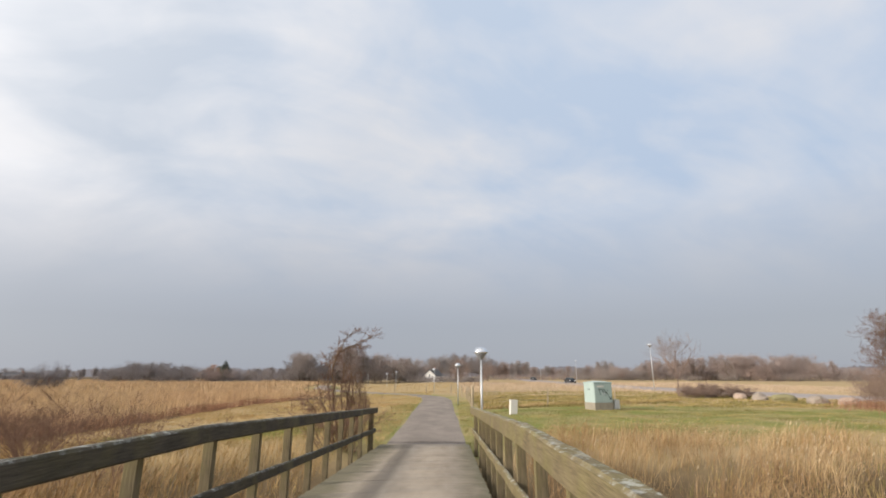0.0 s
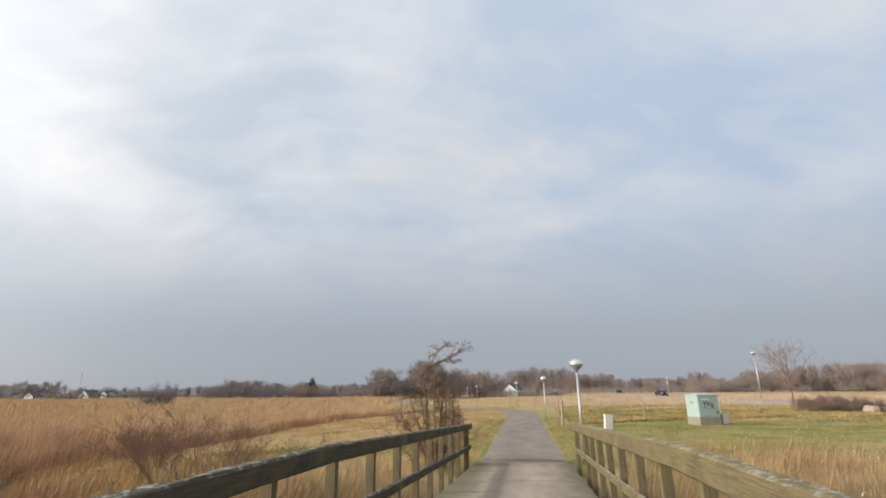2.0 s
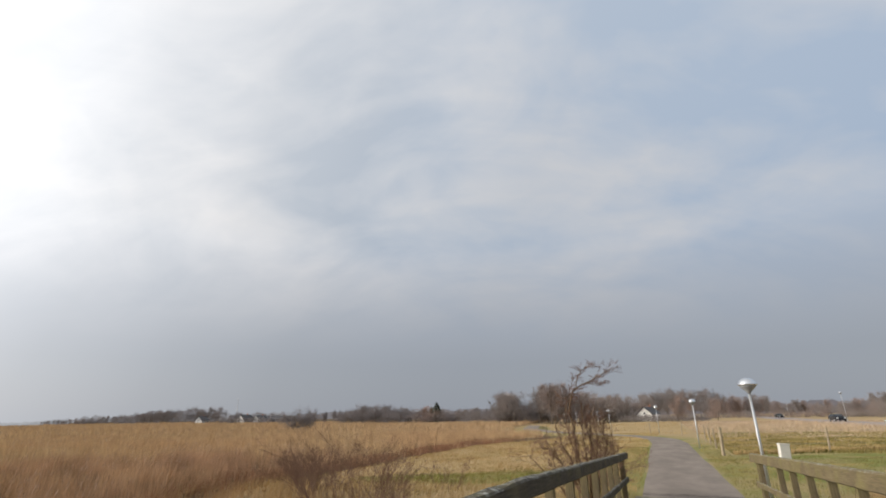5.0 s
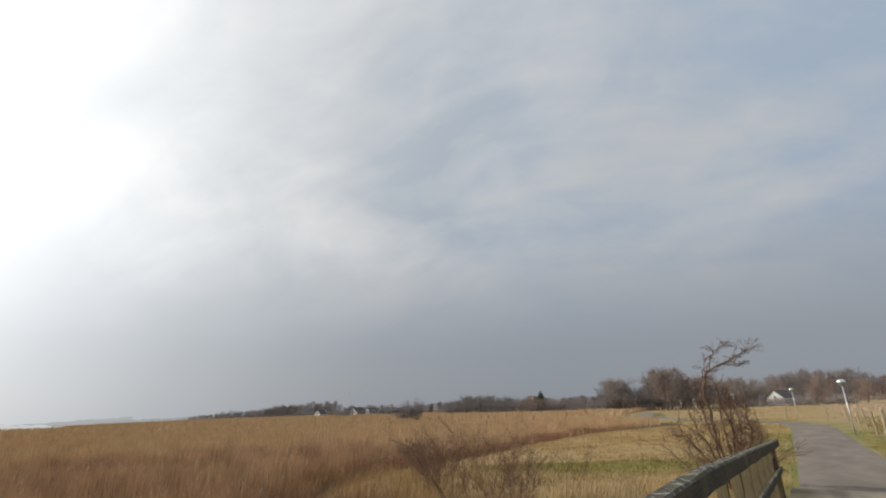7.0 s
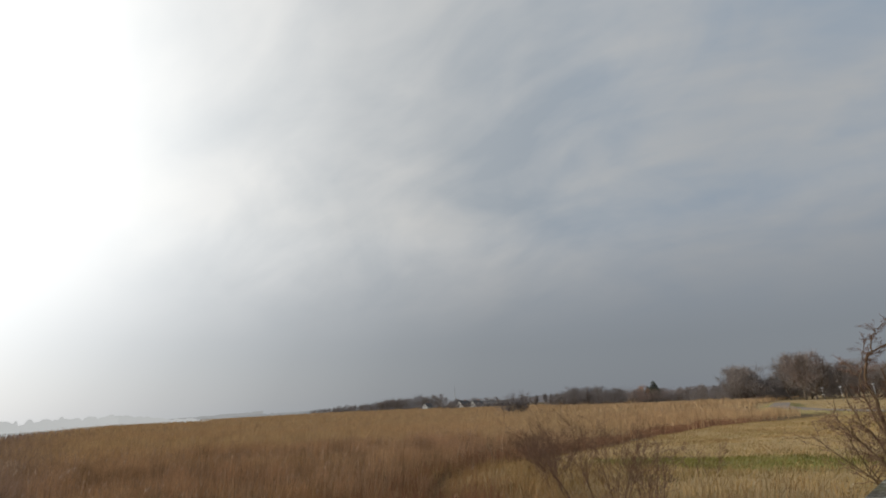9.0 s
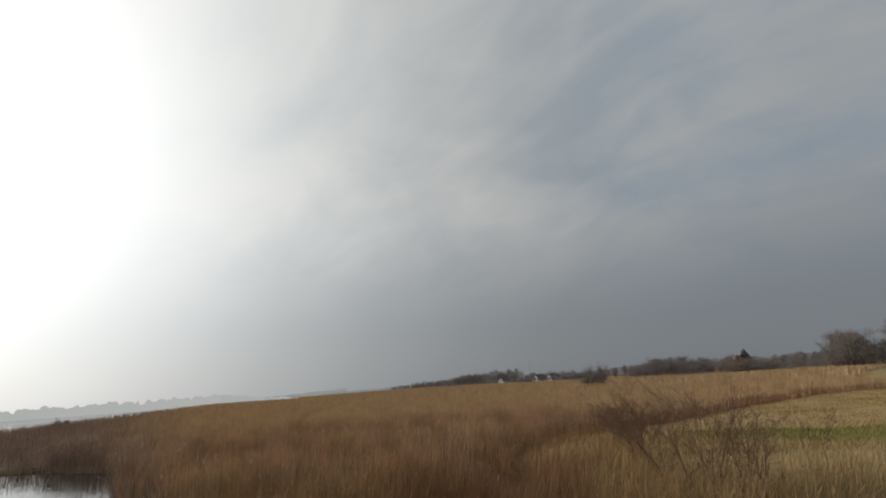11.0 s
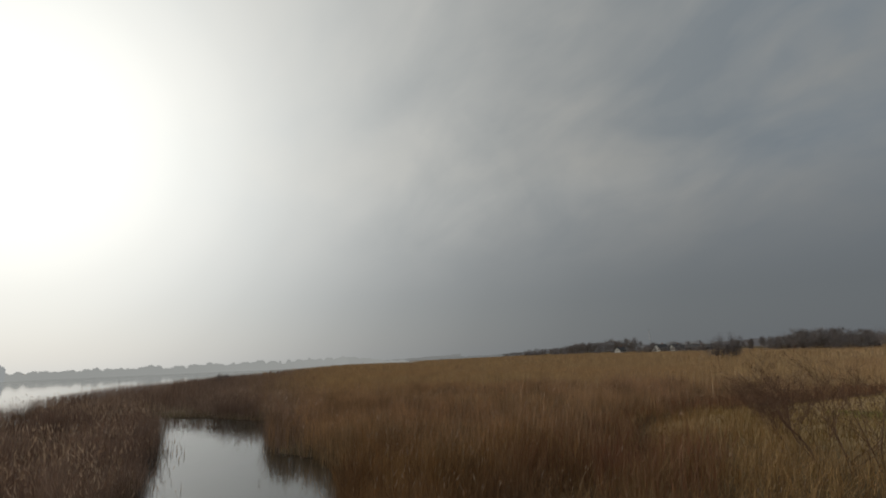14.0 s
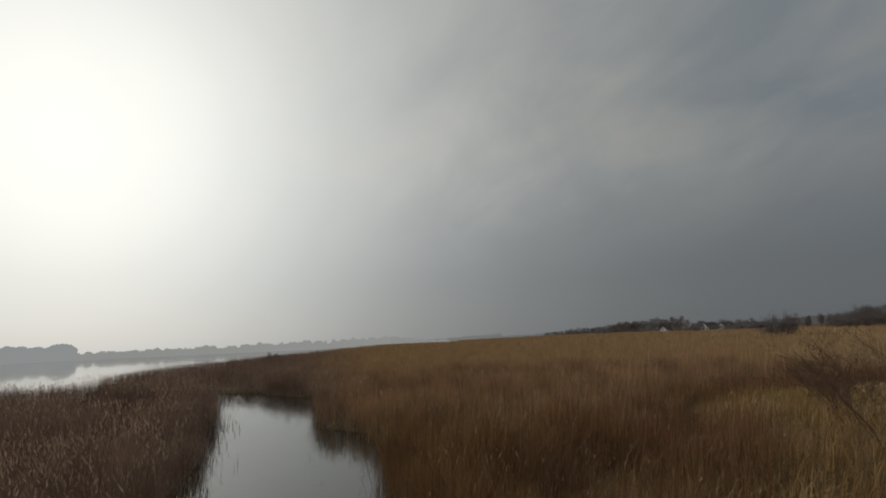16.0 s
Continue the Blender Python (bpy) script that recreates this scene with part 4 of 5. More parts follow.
def conifer(az, dist, el, base=-0.9):
    """A dark pointed conifer of drooping sprays."""
    r = random.Random(int(az * 10))
    x, y = -0.3 - dist * math.sin(radians(az)), -4.2 + dist * math.cos(radians(az))
    tall = 1.57 + dist * math.tan(radians(el)) - base
    t = thing("conifer", "dark green pointed conifer among bare trees", "tree", pose(x, y, base))
    part("trunk", tube(0.14, 0.02, tall * 0.97, 7), MAT["bark"], t)
    V, F = [], []
    for k in range(420):
        f = k / 420
        h = tall * (0.12 + 0.86 * f)
        reach = tall * 0.52 * (1 - f) ** 0.65 * r.uniform(0.35, 1.1) + 0.10
        a = r.uniform(0, 6.283)
        c, s = math.cos(a), math.sin(a)
        wdt = reach * 0.16
        i = len(V)
        V += [(0, 0, h), (c * reach * 0.6 - s * wdt, s * reach * 0.6 + c * wdt, h - reach * 0.12), (c * reach, s * reach, h - reach * 0.35), (c * reach * 0.6 + s * wdt, s * reach * 0.6 - c * wdt, h - reach * 0.12)]
        F += [(i, i + 1, i + 2), (i, i + 2, i + 3)]
    part_of("crown", quick_mesh("crown", np.array(V), np.array(F), [MAT["needle"]]), t)


conifer(24.5, 205, 1.66)
conifer(25.1, 212, 1.15)
far_tree(25.75, 209, 1.36, "round", "twig_orange")
belt(54.2, 51.8, 0.95, 1.05, 400, 4, ["round"], ["twig"], 0.1)

# ---- the street tree, hedge and thicket by the road ----
rng = random.Random(8)
seg = grow(rng, 6.0, (0, 0), 42, 4, (13, 6, 4, 2), 0.36, 0.10, 0.66, 0.6, crook=0.07)
seg[:, [0, 1, 3, 4]] *= 1.35
seg[:, :6] *= 6.6 / seg[:, 5].max()
bare_tree("tree", "young leafless tree with fine upright branches beside the road", "tree", pose(23.7, 45.5, on_ground(23.7, 45.5)), seg, MAT["hedge_twig"], MAT["hedge_twig"], 0.9, 0.008)
for k in range(10):
    x, y = 23.6 + 0.58 * k + rng.uniform(-0.2, 0.2), 43.2 + rng.uniform(-0.7, 0.7)
    seg = grow(rng, rng.uniform(0.8, 1.35), (0, 0), 46, 4, (6, 5, 4, 3), 0.1, 0.012, 0.6, 0.2, stems=9, crook=0.28)
    seg[:, [0, 1, 3, 4]] *= 1.3
    bare_tree("hedge_bush", "low leafless brown hedge bush beside the road", "bush", pose(x, y, on_ground(x, y)), seg, MAT["hedge_twig"], MAT["hedge_twig"], 1.0, 0.007, "hedge bushes", 1)
for x, y, h in ((30.6, 28.5, 6.2), (34.0, 32.0, 5.4)):
    seg = grow(rng, h, (0, 0), 52, 5, (16, 8, 5, 4, 2), 0.1, 0.07, 0.55, 0.3, crook=0.22)
    bare_tree("tree", "spreading leafless tree with dense reddish-brown twigs", "tree", pose(x, y, on_ground(x, y)), seg, MAT["bark"], MAT["shrub_twig"], 1.0, 0.007)
for x, y in ((28.8, 28.4), (27.2, 24.4), (25.6, 20.8), (29.4, 26.4), (30.4, 30.2), (27.8, 21.7)):
    seg = grow(rng, rng.uniform(1.6, 2.4), (0, 0), 42, 3, (9, 7, 5), 0.1, 0.018, 0.6, 0.3, stems=9, crook=0.25)
    bare_tree("bush", "leafless rust-brown thicket bush in rough grass", "bush", pose(x, y, on_ground(x, y)), seg, MAT["hedge_twig"], MAT["hedge_twig"], 1.0, 0.007, "thicket bushes", 1)
# dark shrub far out in the reeds
seg = grow(rng, 1.35, (0, 0), 45, 3, (9, 8, 6), 0.1, 0.03, 0.6, 0.3, stems=7, crook=0.25)
bare_tree("bush", "dark leafless shrub standing in the reed bed", "bush", pose(-80.0, -8.5, -1.3), seg, MAT["twig"], MAT["twig"], 1.0, 0.02, "", 1)

# ---- reeds and grass ----


def blades(name, xy, tall, width, bend, mats, label, category, plume=0.0, z=None, lodge=0.0, seed=1, head=1.0):
    """A stand of stems as one mesh: each a thin bent ribbon, some with a feathery head."""
    g = np.random.default_rng(seed)
    n = len(xy)
    x, y = xy[:, 0], xy[:, 1]
    z = height(x, y) - 0.03 if z is None else z
    h = tall * g.uniform(0.80, 1.08, n)
    a, b = g.uniform(0, 2 * np.pi, n), g.uniform(0, 2 * np.pi, n)
    k = np.abs(g.normal(0, bend, n)) + lodge * (g.random(n) < 0.25)
    # the wind has laid them mostly to the right
    ox, oy = np.cos(b) * k + 0.5 * bend, np.sin(b) * k
    w = width * g.uniform(0.6, 1.3, n)
    sx, sy = np.cos(a) * w / 2, np.sin(a) * w / 2
    drop = 1 - 0.35 * np.minimum(1, k) ** 1.5
    def ring(f, wd):
        px, py, pz = x + ox * h * f * f, y + oy * h * f * f, z + h * f * (1 - (1 - drop) * f)
        return np.stack([px - sx * wd, py - sy * wd, pz], 1), np.stack([px + sx * wd, py + sy * wd, pz], 1)
    b0, b1 = ring(0.0, 1.0)
    m0, m1 = ring(0.6, 0.8)
    t0, t1 = ring(1.0, 0.12)
    V = np.stack([b0, b1, m0, m1, t0], 1).reshape(-1, 3)
    F = (np.array([(0, 1, 3), (0, 3, 2), (2, 3, 4)])[None] + 5 * np.arange(n)[:, None, None]).reshape(-1, 3)
    S = np.zeros(len(F), int)
    if np.max(plume) > 0:
        pick = np.where(g.random(n) < plume)[0]
        c = t0[pick]
        m = len(pick)
        L, pw = head * np.minimum(0.16, 0.11 * h[pick]) * g.uniform(0.6, 1.3, m), head * np.maximum(0.012, w[pick] * 0.6) * g.uniform(0.6, 1.4, m)
        th = g.uniform(0, 2 * np.pi, m)
        q = np.stack([np.cos(th) * pw, np.sin(th) * pw, np.zeros(m)], 1)
        tip = np.stack([L * 0.45 * (0.4 + g.random(m)), L * 0.3 * g.normal(0, 1, m), L], 1)
        P = np.stack([c - tip * 0.25, c + q + tip * 0.3, c + tip, c - q + tip * 0.3], 1).reshape(-1, 3)
        FP = (np.array([(0, 1, 2), (0, 2, 3)])[None] + 4 * np.arange(m)[:, None, None]).reshape(-1, 3) + len(V)
        V, F, S = np.concatenate([V, P]), np.concatenate([F, FP]), np.concatenate([S, np.ones(len(FP), int)])
    return tagged(new(name, quick_mesh(name, V, F, mats, S)), label, category, kind="stuff")


G = np.random.default_rng(3)


def sector(r0, r1, a0, a1, density):
    """Points strewn evenly over a sector as seen from the bridge (degrees to the left of +y)."""
    area = radians(a1 - a0) * (r1 * r1 - r0 * r0) / 2
    n = int(area * density)
    r = np.sqrt(G.uniform(r0 * r0, r1 * r1, n))
    a = np.radians(G.uniform(a0, a1, n))
    return np.stack([EYE_X - r * np.sin(a), EYE_Y + r * np.cos(a)], 1)


def rect(x0, x1, y0, y1, density):
    n = int((x1 - x0) * (y1 - y0) * density)
    return np.stack([G.uniform(x0, x1, n), G.uniform(y0, y1, n)], 1)


def clumped(p, s, cut, seed):
    """Keep points in clumps."""
    return p[wobble(p[:, 0], p[:, 1], s, seed) + G.normal(0, 0.25, len(p)) > cut]


def reeds_here(p, dry=0.1):
    x, y = p[:, 0], p[:, 1]
    keep = (x < reed_edge(y) + 1.9 * wobble(x, y, 1.05, 4) * smooth_step(13, 7, y) + 0.7 * wobble(x, y, 0.9, 6) + 0.8 * wobble(x, y, 0.45, 3) * smooth_step(16, 8, y) + G.normal(0, 0.3, len(p))) & (creek(x, y) > dry + G.normal(0, 0.15, len(p))) & (lake(x, y) < 0.35) & (beyond_lake(x, y) < 0.05)
    pd, _ = line_distance(x, y, BIKE_PATH)
    return p[keep & (pd > 2.2)]


REED = [MAT["reed"], MAT["plume"]]


def thin_edge(p, wide):
    """Reeds grow lower and sparser towards the meadow."""
    inside = reed_edge(p[:, 1]) - p[:, 0] + 1.9 * wobble(p[:, 0], p[:, 1], 1.05, 4) * smooth_step(13, 7, p[:, 1]) + 0.9 * wobble(p[:, 0], p[:, 1], 0.8, 6) + 0.5 * wobble(p[:, 0], p[:, 1], 2.3, 1)
    f = smooth_step(0, wide, inside)
    keep = G.random(len(p)) < 0.35 + 0.65 * f
    return p[keep], (0.5 + 0.5 * f)[keep]


def beyond_creek(p):
    """Picks the greyer stand on the far bank of the creek."""
    az = np.degrees(np.arctan2(-(p[:, 0] - EYE_X), p[:, 1] - EYE_Y))
    return G.random(len(p)) < smooth_step(80, 93, az)


def reed_bed(r0, r1, a0, a1, density, edge, tall, width, near_mats, label, head=1.0, plume=0.05, grey_plume=0.05, seed=1, bend=0.16, clump=0.0):
    """Reeds over one range of distance, in two stands."""
    p, f = thin_edge(reeds_here(sector(r0, r1, a0, a1, density)), edge)
    x, y = p[:, 0], p[:, 1]
    h = f * (tall[0] + tall[1] * wobble(x, y, tall[2], 5) + tall[3] * wobble(x, y, tall[4], 2))
    if clump:
        lump = wobble(x, y, clump, 21) + 0.6 * wobble(x, y, clump * 2.3, 8)
        keep = (G.random(len(p)) < np.clip(0.58 + 0.95 * lump, 0.05, 1)) | (creek(x, y) < 2.6)
        p, h, x, y = p[keep], (h * (1 + 0.16 * lump))[keep], x[keep], y[keep]
    grey = beyond_creek(p)
    blades("reeds", p[~grey], h[~grey], width, bend, [near_mats, MAT["plume"]], label, "reeds", plume, lodge=0.3, seed=seed, head=head)
    blades("reeds", p[grey], h[grey], width, bend, [MAT["reed_grey"], MAT["plume"]], "grey-brown reeds with pale feathery heads across the creek", "reeds", grey_plume, lodge=0.3, seed=seed + 100, head=head)


reed_bed(1.9, 13, 22, 140, 350, 2.0, (1.30, 0.24, 0.55, 0.40, 1.7), 0.0072, MAT["reed_near"], "tall brown reeds darkened as if backlit, with a few pale feathery heads", 0.62, 0.05, 0.40, 11, 0.28, 1.3)
reed_bed(13, 34, 18, 135, 130, 3.0, (1.22, 0.20, 0.33, 0.20, 1.0), 0.0125, MAT["reed_mid"], "dense bed of tall dry brown reeds", 1.0, 0.06, 0.16, 12, 0.2, 0.7)
reed_bed(34, 90, 12, 128, 24, 4.0, (1.14, 0.15, 0.12, 0.06, 0.5), 0.022, MAT["reed"], "wide bed of dry tan reeds", 1.0, 0.05, 0.05, 13)
p = reeds_here(sector(90, 330, 8, 124, 1.5))
grey = beyond_creek(p)
for q, mat, seed in ((p[~grey], MAT["reed"], 14), (p[grey], MAT["reed_grey"], 114)):
    blades("reeds", q, 1.14 + 0.12 * wobble(q[:, 0], q[:, 1], 0.05, 5), 0.12, 0.14, [mat, MAT["plume"]], "wide bed of dry reeds far off", "reeds", 0.05, seed=seed)
p = reeds_here(sector(330, 560, 46, 75, 0.3))
blades("reeds", p, 1.25 + 0 * p[:, 0], 0.5, 0.1, REED, "far edge of a dry reed bed", "reeds", 0.0, seed=15)
# a darker, red-brown stand between the creek and the meadow
p = rect(-16.0, -7.0, -0.5, 7.5, 70)
p = p[(np.hypot((p[:, 0] + 11.2) / 3.2, (p[:, 1] - 3.2) / 2.2) + 0.3 * wobble(p[:, 0], p[:, 1], 1.1, 5) < 1) & (creek(p[:, 0], p[:, 1]) > 0.4)]
blades("bog_stems", p, 1.15 + 0.25 * wobble(p[:, 0], p[:, 1], 1.2, 4), 0.008, 0.22, [MAT["red_stem"]], "dark red-brown withered stems among the reeds", "reeds", seed=18)
# pale dry leaves curling out of the near reeds
p = clumped(sector(3.5, 13, 34, 98, 3.2), 1.1, -0.1, 12)
p = p[creek(p[:, 0], p[:, 1]) > 0.2]
blades("dry_leaves", p, 0.95 + 0.2 * wobble(p[:, 0], p[:, 1], 1.2, 4), 0.009, 0.6, [MAT["reed_leaf"]], "pale dry leaves curling out of the near reeds", "reeds", lodge=0.9, seed=19)
# old stalks standing in the shallows
p = sector(8, 24, 84, 112, 30)
d = creek(p[:, 0], p[:, 1])
p = p[(d < 0.1) & (d > -0.85) & (p[:, 1] < -4.6) & (G.random(len(p)) < 0.55 + 0.6 * d)]
blades("dead_stalks", p, 0.32 + 0.16 * wobble(p[:, 0], p[:, 1], 2.0, 3), 0.016, 0.2, [MAT["reed_near"]], "broken dark stalks standing in the shallow water", "reeds", z=np.full(len(p), WATER - 0.1), seed=17)
# red-brown stems along the meadow side of the reed bed
p = rect(-20.0, -8.0, 3, 48, 85)
x, y = p[:, 0], p[:, 1]
off = x - reed_edge(y) + 0.8 * wobble(x, y, 0.7, 3)
p = p[(off > -1.8) & (off < 0.3 + 0.5 * wobble(x, y, 1.7, 8)) & (G.random(len(p)) < 0.9 - 0.4 * np.maximum(0, off))]
blades("bog_stems", p, 0.66 + 0.22 * wobble(p[:, 0], p[:, 1], 0.8, 2), 0.011, 0.25, [MAT["red_stem"]], "red-brown withered stems along the edge of the reed bed", "reeds", seed=16)



def outside_hollow(p):
    """Drops most points in the green hollow of the meadow."""
    return (np.hypot((p[:, 0] + 7.5) / 4.9, (p[:, 1] - 15.4) / 1.7) + 0.2 * wobble(p[:, 0], p[:, 1], 1.1, 7) > 1) | (G.random(len(p)) < 0.25)


# golden tall grass between the bridge and the reeds, thinning out into the meadow
p = rect(-17.5, -2.25, -1.0, 19.0, 150)
x, y = p[:, 0], p[:, 1]
fade = smooth_step(17.5, 5.5, y + 0.22 * (x + 9) + 2.6 * wobble(x, y, 0.55, 4) + 1.2 * wobble(x, y, 1.6, 7))
keep = (x > reed_edge(y) - 2.5 * G.random(len(p))) & (creek(x, y) > 0.6) & (G.random(len(p)) < 0.12 + 0.88 * fade) & outside_hollow(p)
p, fade = p[keep], fade[keep]
x, y = p[:, 0], p[:, 1]
t = 0.56 + 0.26 * wobble(x, y, 0.9, 9) + 0.14 * wobble(x, y, 2.4, 5) + 0.25 * smooth_step(5, 1, y) - 0.12 * smooth_step(-6, -3, x)
brown = G.random(len(p)) < 0.85 * smooth_step(-3.6, -5.2, x + 0.8 * wobble(x, y, 0.9, 2)) * smooth_step(9.5, 6.0, y + 1.5 * wobble(x, y, 0.7, 8))
brown |= G.random(len(p)) < 0.85 * smooth_step(5.5, -0.5, x - reed_edge(y) + 1.6 * wobble(x, y, 0.8, 5)) * smooth_step(17, 8, y)
t = np.maximum(0.08, t * (0.22 + 0.78 * fade))
blades("tall_grass", p[~brown], t[~brown], 0.009, 0.5, [MAT["gold"], MAT["plume"]], "golden withered tall grass on the bank", "grass", 0.05, lodge=0.8, seed=21, head=0.6)
blades("tussock_grass", p[brown], 1.12 * t[brown], 0.010, 0.45, [MAT["tussock"], MAT["plume"]], "brown withered tussocks among the shrubs", "grass", 0.03, lodge=0.7, seed=26, head=0.6)
# green blades growing through it
p = clumped(rect(-12, -2.2, 2.0, 19, 40), 0.8, 0.15, 4)
p = p[(p[:, 0] > reed_edge(p[:, 1]) + 1.5) & (creek(p[:, 0], p[:, 1]) > 0.8)]
blades("green_grass", p, 0.24 + 0.08 * wobble(p[:, 0], p[:, 1], 1.3, 2), 0.010, 0.5, [MAT["lawn"]], "green blades growing through the withered bank grass", "grass", seed=23)
# tawny tall grass to the right of the bridge
p = rect(2.3, 24, -2, 16.5, 150)
x, y = p[:, 0], p[:, 1]
edge = 12.9 - 1.0 * smooth_step(5.5, 8.0, x) - 0.35 * np.maximum(0, x - 11) + 1.3 * wobble(x, y, 0.7, 2) + 0.8 * wobble(x, y, 2.1, 5) - y
tuft = wobble(x, y, 1.5, 11) + 0.5 * wobble(x, y, 3.4, 6)
keep = (creek(x, y) > 0.4) & (x > 2.3 + 1.6 * smooth_step(8, 12, y)) & (G.random(len(p)) < np.clip(0.48 + 0.75 * tuft, 0.06, 1)) & (edge > -1.8) & (G.random(len(p)) < smooth_step(-1.8, 0.8, edge))
p, tuft, edge = p[keep], tuft[keep], edge[keep]
x, y = p[:, 0], p[:, 1]
t = np.maximum(0.12, (0.60 + 0.20 * wobble(x, y, 1.1, 3) + 0.22 * tuft) * (1 + 0.25 * smooth_step(9, 5, x)) * (0.55 + 0.45 * smooth_step(-1.5, 1.2, edge)))
pale = G.random(len(p)) < 0.15 + 0.75 * smooth_step(5.5, 9.0, x + wobble(x, y, 0.8, 4)) + 0.35 * smooth_step(1.5, 0, edge)
blades("tall_grass", p[~pale], t[~pale], 0.0075, 0.4, [MAT["straw"], MAT["plume"]], "tawny withered tall grass beside the bridge", "grass", 0.08, lodge=0.6, seed=22, head=0.45)
blades("tall_grass", p[pale], 1.15 * t[pale], 0.0095, 0.55, [MAT["pale_straw"], MAT["reed_leaf"]], "pale withered tall grass before the lawn", "grass", 0.25, lodge=0.7, seed=27, head=0.7)
p = clumped(rect(3, 24, 3, 16, 45), 0.7, 0.0, 9)
p = p[(creek(p[:, 0], p[:, 1]) > 0.8)]
blades("green_grass", p, 0.30 + 0.08 * wobble(p[:, 0], p[:, 1], 1.3, 2), 0.010, 0.45, [MAT["lawn"]], "green blades growing through the tawny grass", "grass", seed=24)
# low rough grass on the creek banks beside and behind the bridge
p = np.concatenate([rect(-9.0, -1.75, -16, 1.5, 70), rect(1.75, 10.0, -16, 2.0, 70)])
p = p[creek(p[:, 0], p[:, 1]) > 0.25 + 0.15 * wobble(p[:, 0], p[:, 1], 2.0, 3)]
blades("bank_grass", p, 0.30 + 0.10 * wobble(p[:, 0], p[:, 1], 1.2, 3), 0.010, 0.45, [MAT["tussock"]], "low rough brown grass on the creek banks", "grass", lodge=0.5, seed=28)
# brown rough growth under the thicket by the road
p = rect(22.5, 33, 14, 33, 60)
p = p[G.random(len(p)) < 0.9 * np.exp(-((p[:, 0] - 27.4 - 0.25 * (p[:, 1] - 26)) / 1.9) ** 2 - ((p[:, 1] - 26) / 4) ** 2)]
blades("bramble_stems", p, 0.7 + 0.25 * wobble(p[:, 0], p[:, 1], 0.9, 4), 0.014, 0.4, [MAT["red_stem"]], "rust-brown withered stems under the thicket", "undergrowth", lodge=0.6, seed=25)

# mown meadow
p = rect(-18, -1.4, 11.5, 62, 125)
x, y = p[:, 0], p[:, 1]
pd, _ = line_distance(x, y, BIKE_PATH)
p = p[(x > reed_edge(y)) & (pd > 1.45) & outside_hollow(p)]
p = p[G.random(len(p)) < np.clip(1.5 - (p[:, 1] - 11) / 45, 0.3, 1)]
x, y = p[:, 0], p[:, 1]
blades("meadow_grass", p, 0.12 + 0.05 * wobble(x, y, 0.9, 2) + 0.05 * np.maximum(0, wobble(x, y, 2.2, 5)) + 0.06 * smooth_step(20, 14, y), 0.008 + 0.0003 * y, 0.7, [MAT["meadow"]], "short withered meadow grass, straw with green patches", "grass", seed=31)
# green streaks and paler tufts in the meadow
p = rect(-16.5, -1.6, 13, 46, 45)
x, y = p[:, 0], p[:, 1]
pd, _ = line_distance(x, y, BIKE_PATH)
p = p[(x > reed_edge(y) + 0.6) & (pd > 1.5) & (wobble(x, y, 0.42, 3) + 0.5 * wobble(x, y, 1.1, 7) + G.normal(0, 0.3, len(p)) > 0.32)]
blades("green_grass", p, 0.13 + 0.03 * wobble(p[:, 0], p[:, 1], 1.0, 3), 0.015, 0.6, [MAT["lawn"]], "green streaks in the withered meadow", "grass", seed=37)
p = clumped(rect(-16.5, -2.0, 12, 42, 40), 0.8, 0.35, 6)
pd, _ = line_distance(p[:, 0], p[:, 1], BIKE_PATH)
p = p[(p[:, 0] > reed_edge(p[:, 1]) + 0.4) & (pd > 1.9) & outside_hollow(p)]
blades("grass_tufts", p, 0.26 + 0.06 * wobble(p[:, 0], p[:, 1], 1.0, 3), 0.013, 0.7, [MAT["straw"]], "pale withered tufts standing in the meadow", "grass", lodge=0.5, seed=38)
# the greener hollow in the meadow
p = rect(-14, -2.4, 12.5, 18.5, 150)
p = p[np.hypot((p[:, 0] + 7.5) / 5.2, (p[:, 1] - 15.4) / 1.9) + 0.25 * wobble(p[:, 0], p[:, 1], 1.1, 7) < 1]
blades("hollow_grass", p, 0.16 + 0.05 * wobble(p[:, 0], p[:, 1], 1.0, 3), 0.014, 0.5, [MAT["fresh"]], "greener grass in a hollow of the meadow", "grass", seed=36)
# lawn and verges to the right
p = np.concatenate([rect(1.3, 34, 10.5, 40, 42), rect(1.3, 22, 10.5, 27, 85)])
x, y = p[:, 0], p[:, 1]
pd, _ = line_distance(x, y, BIKE_PATH)
rd, _ = line_distance(x, y, ROAD)
p = p[(pd > 1.4) & (rd > 3.6) & (y > np.where(x > 4.5, 11.0 - 0.3 * (x - 4), 0))]
blades("lawn_grass", p, 0.10 + 0.04 * wobble(p[:, 0], p[:, 1], 0.8, 2), 0.009 + 0.0005 * np.maximum(0, p[:, 1] - 14), 0.6, [MAT["lawn"]], "short green turf with withered blades", "grass", seed=32)
p = np.concatenate([rect(-3.2, -1.25, 10.8, 34, 170), rect(1.3, 2.6, 11.5, 34, 150)])
pd, _ = line_distance(p[:, 0], p[:, 1], BIKE_PATH)
p = p[pd > 1.35]
blades("verge_grass", p, 0.10 + 0.03 * wobble(p[:, 0], p[:, 1], 1.6, 3), 0.010, 0.6, [MAT["fresh"]], "green grass verge along the path", "grass", seed=33)
# thinner green growth beyond the fence
p = clumped(np.concatenate([rect(2.8, 34, 29, 62, 24), rect(2.8, 30, 29, 48, 45)]), 0.35, -0.5, 5)
rd, _ = line_distance(p[:, 0], p[:, 1], ROAD)
pd, _ = line_distance(p[:, 0], p[:, 1], BIKE_PATH)
p = p[(rd > 5.4) & (pd > 2.2)]
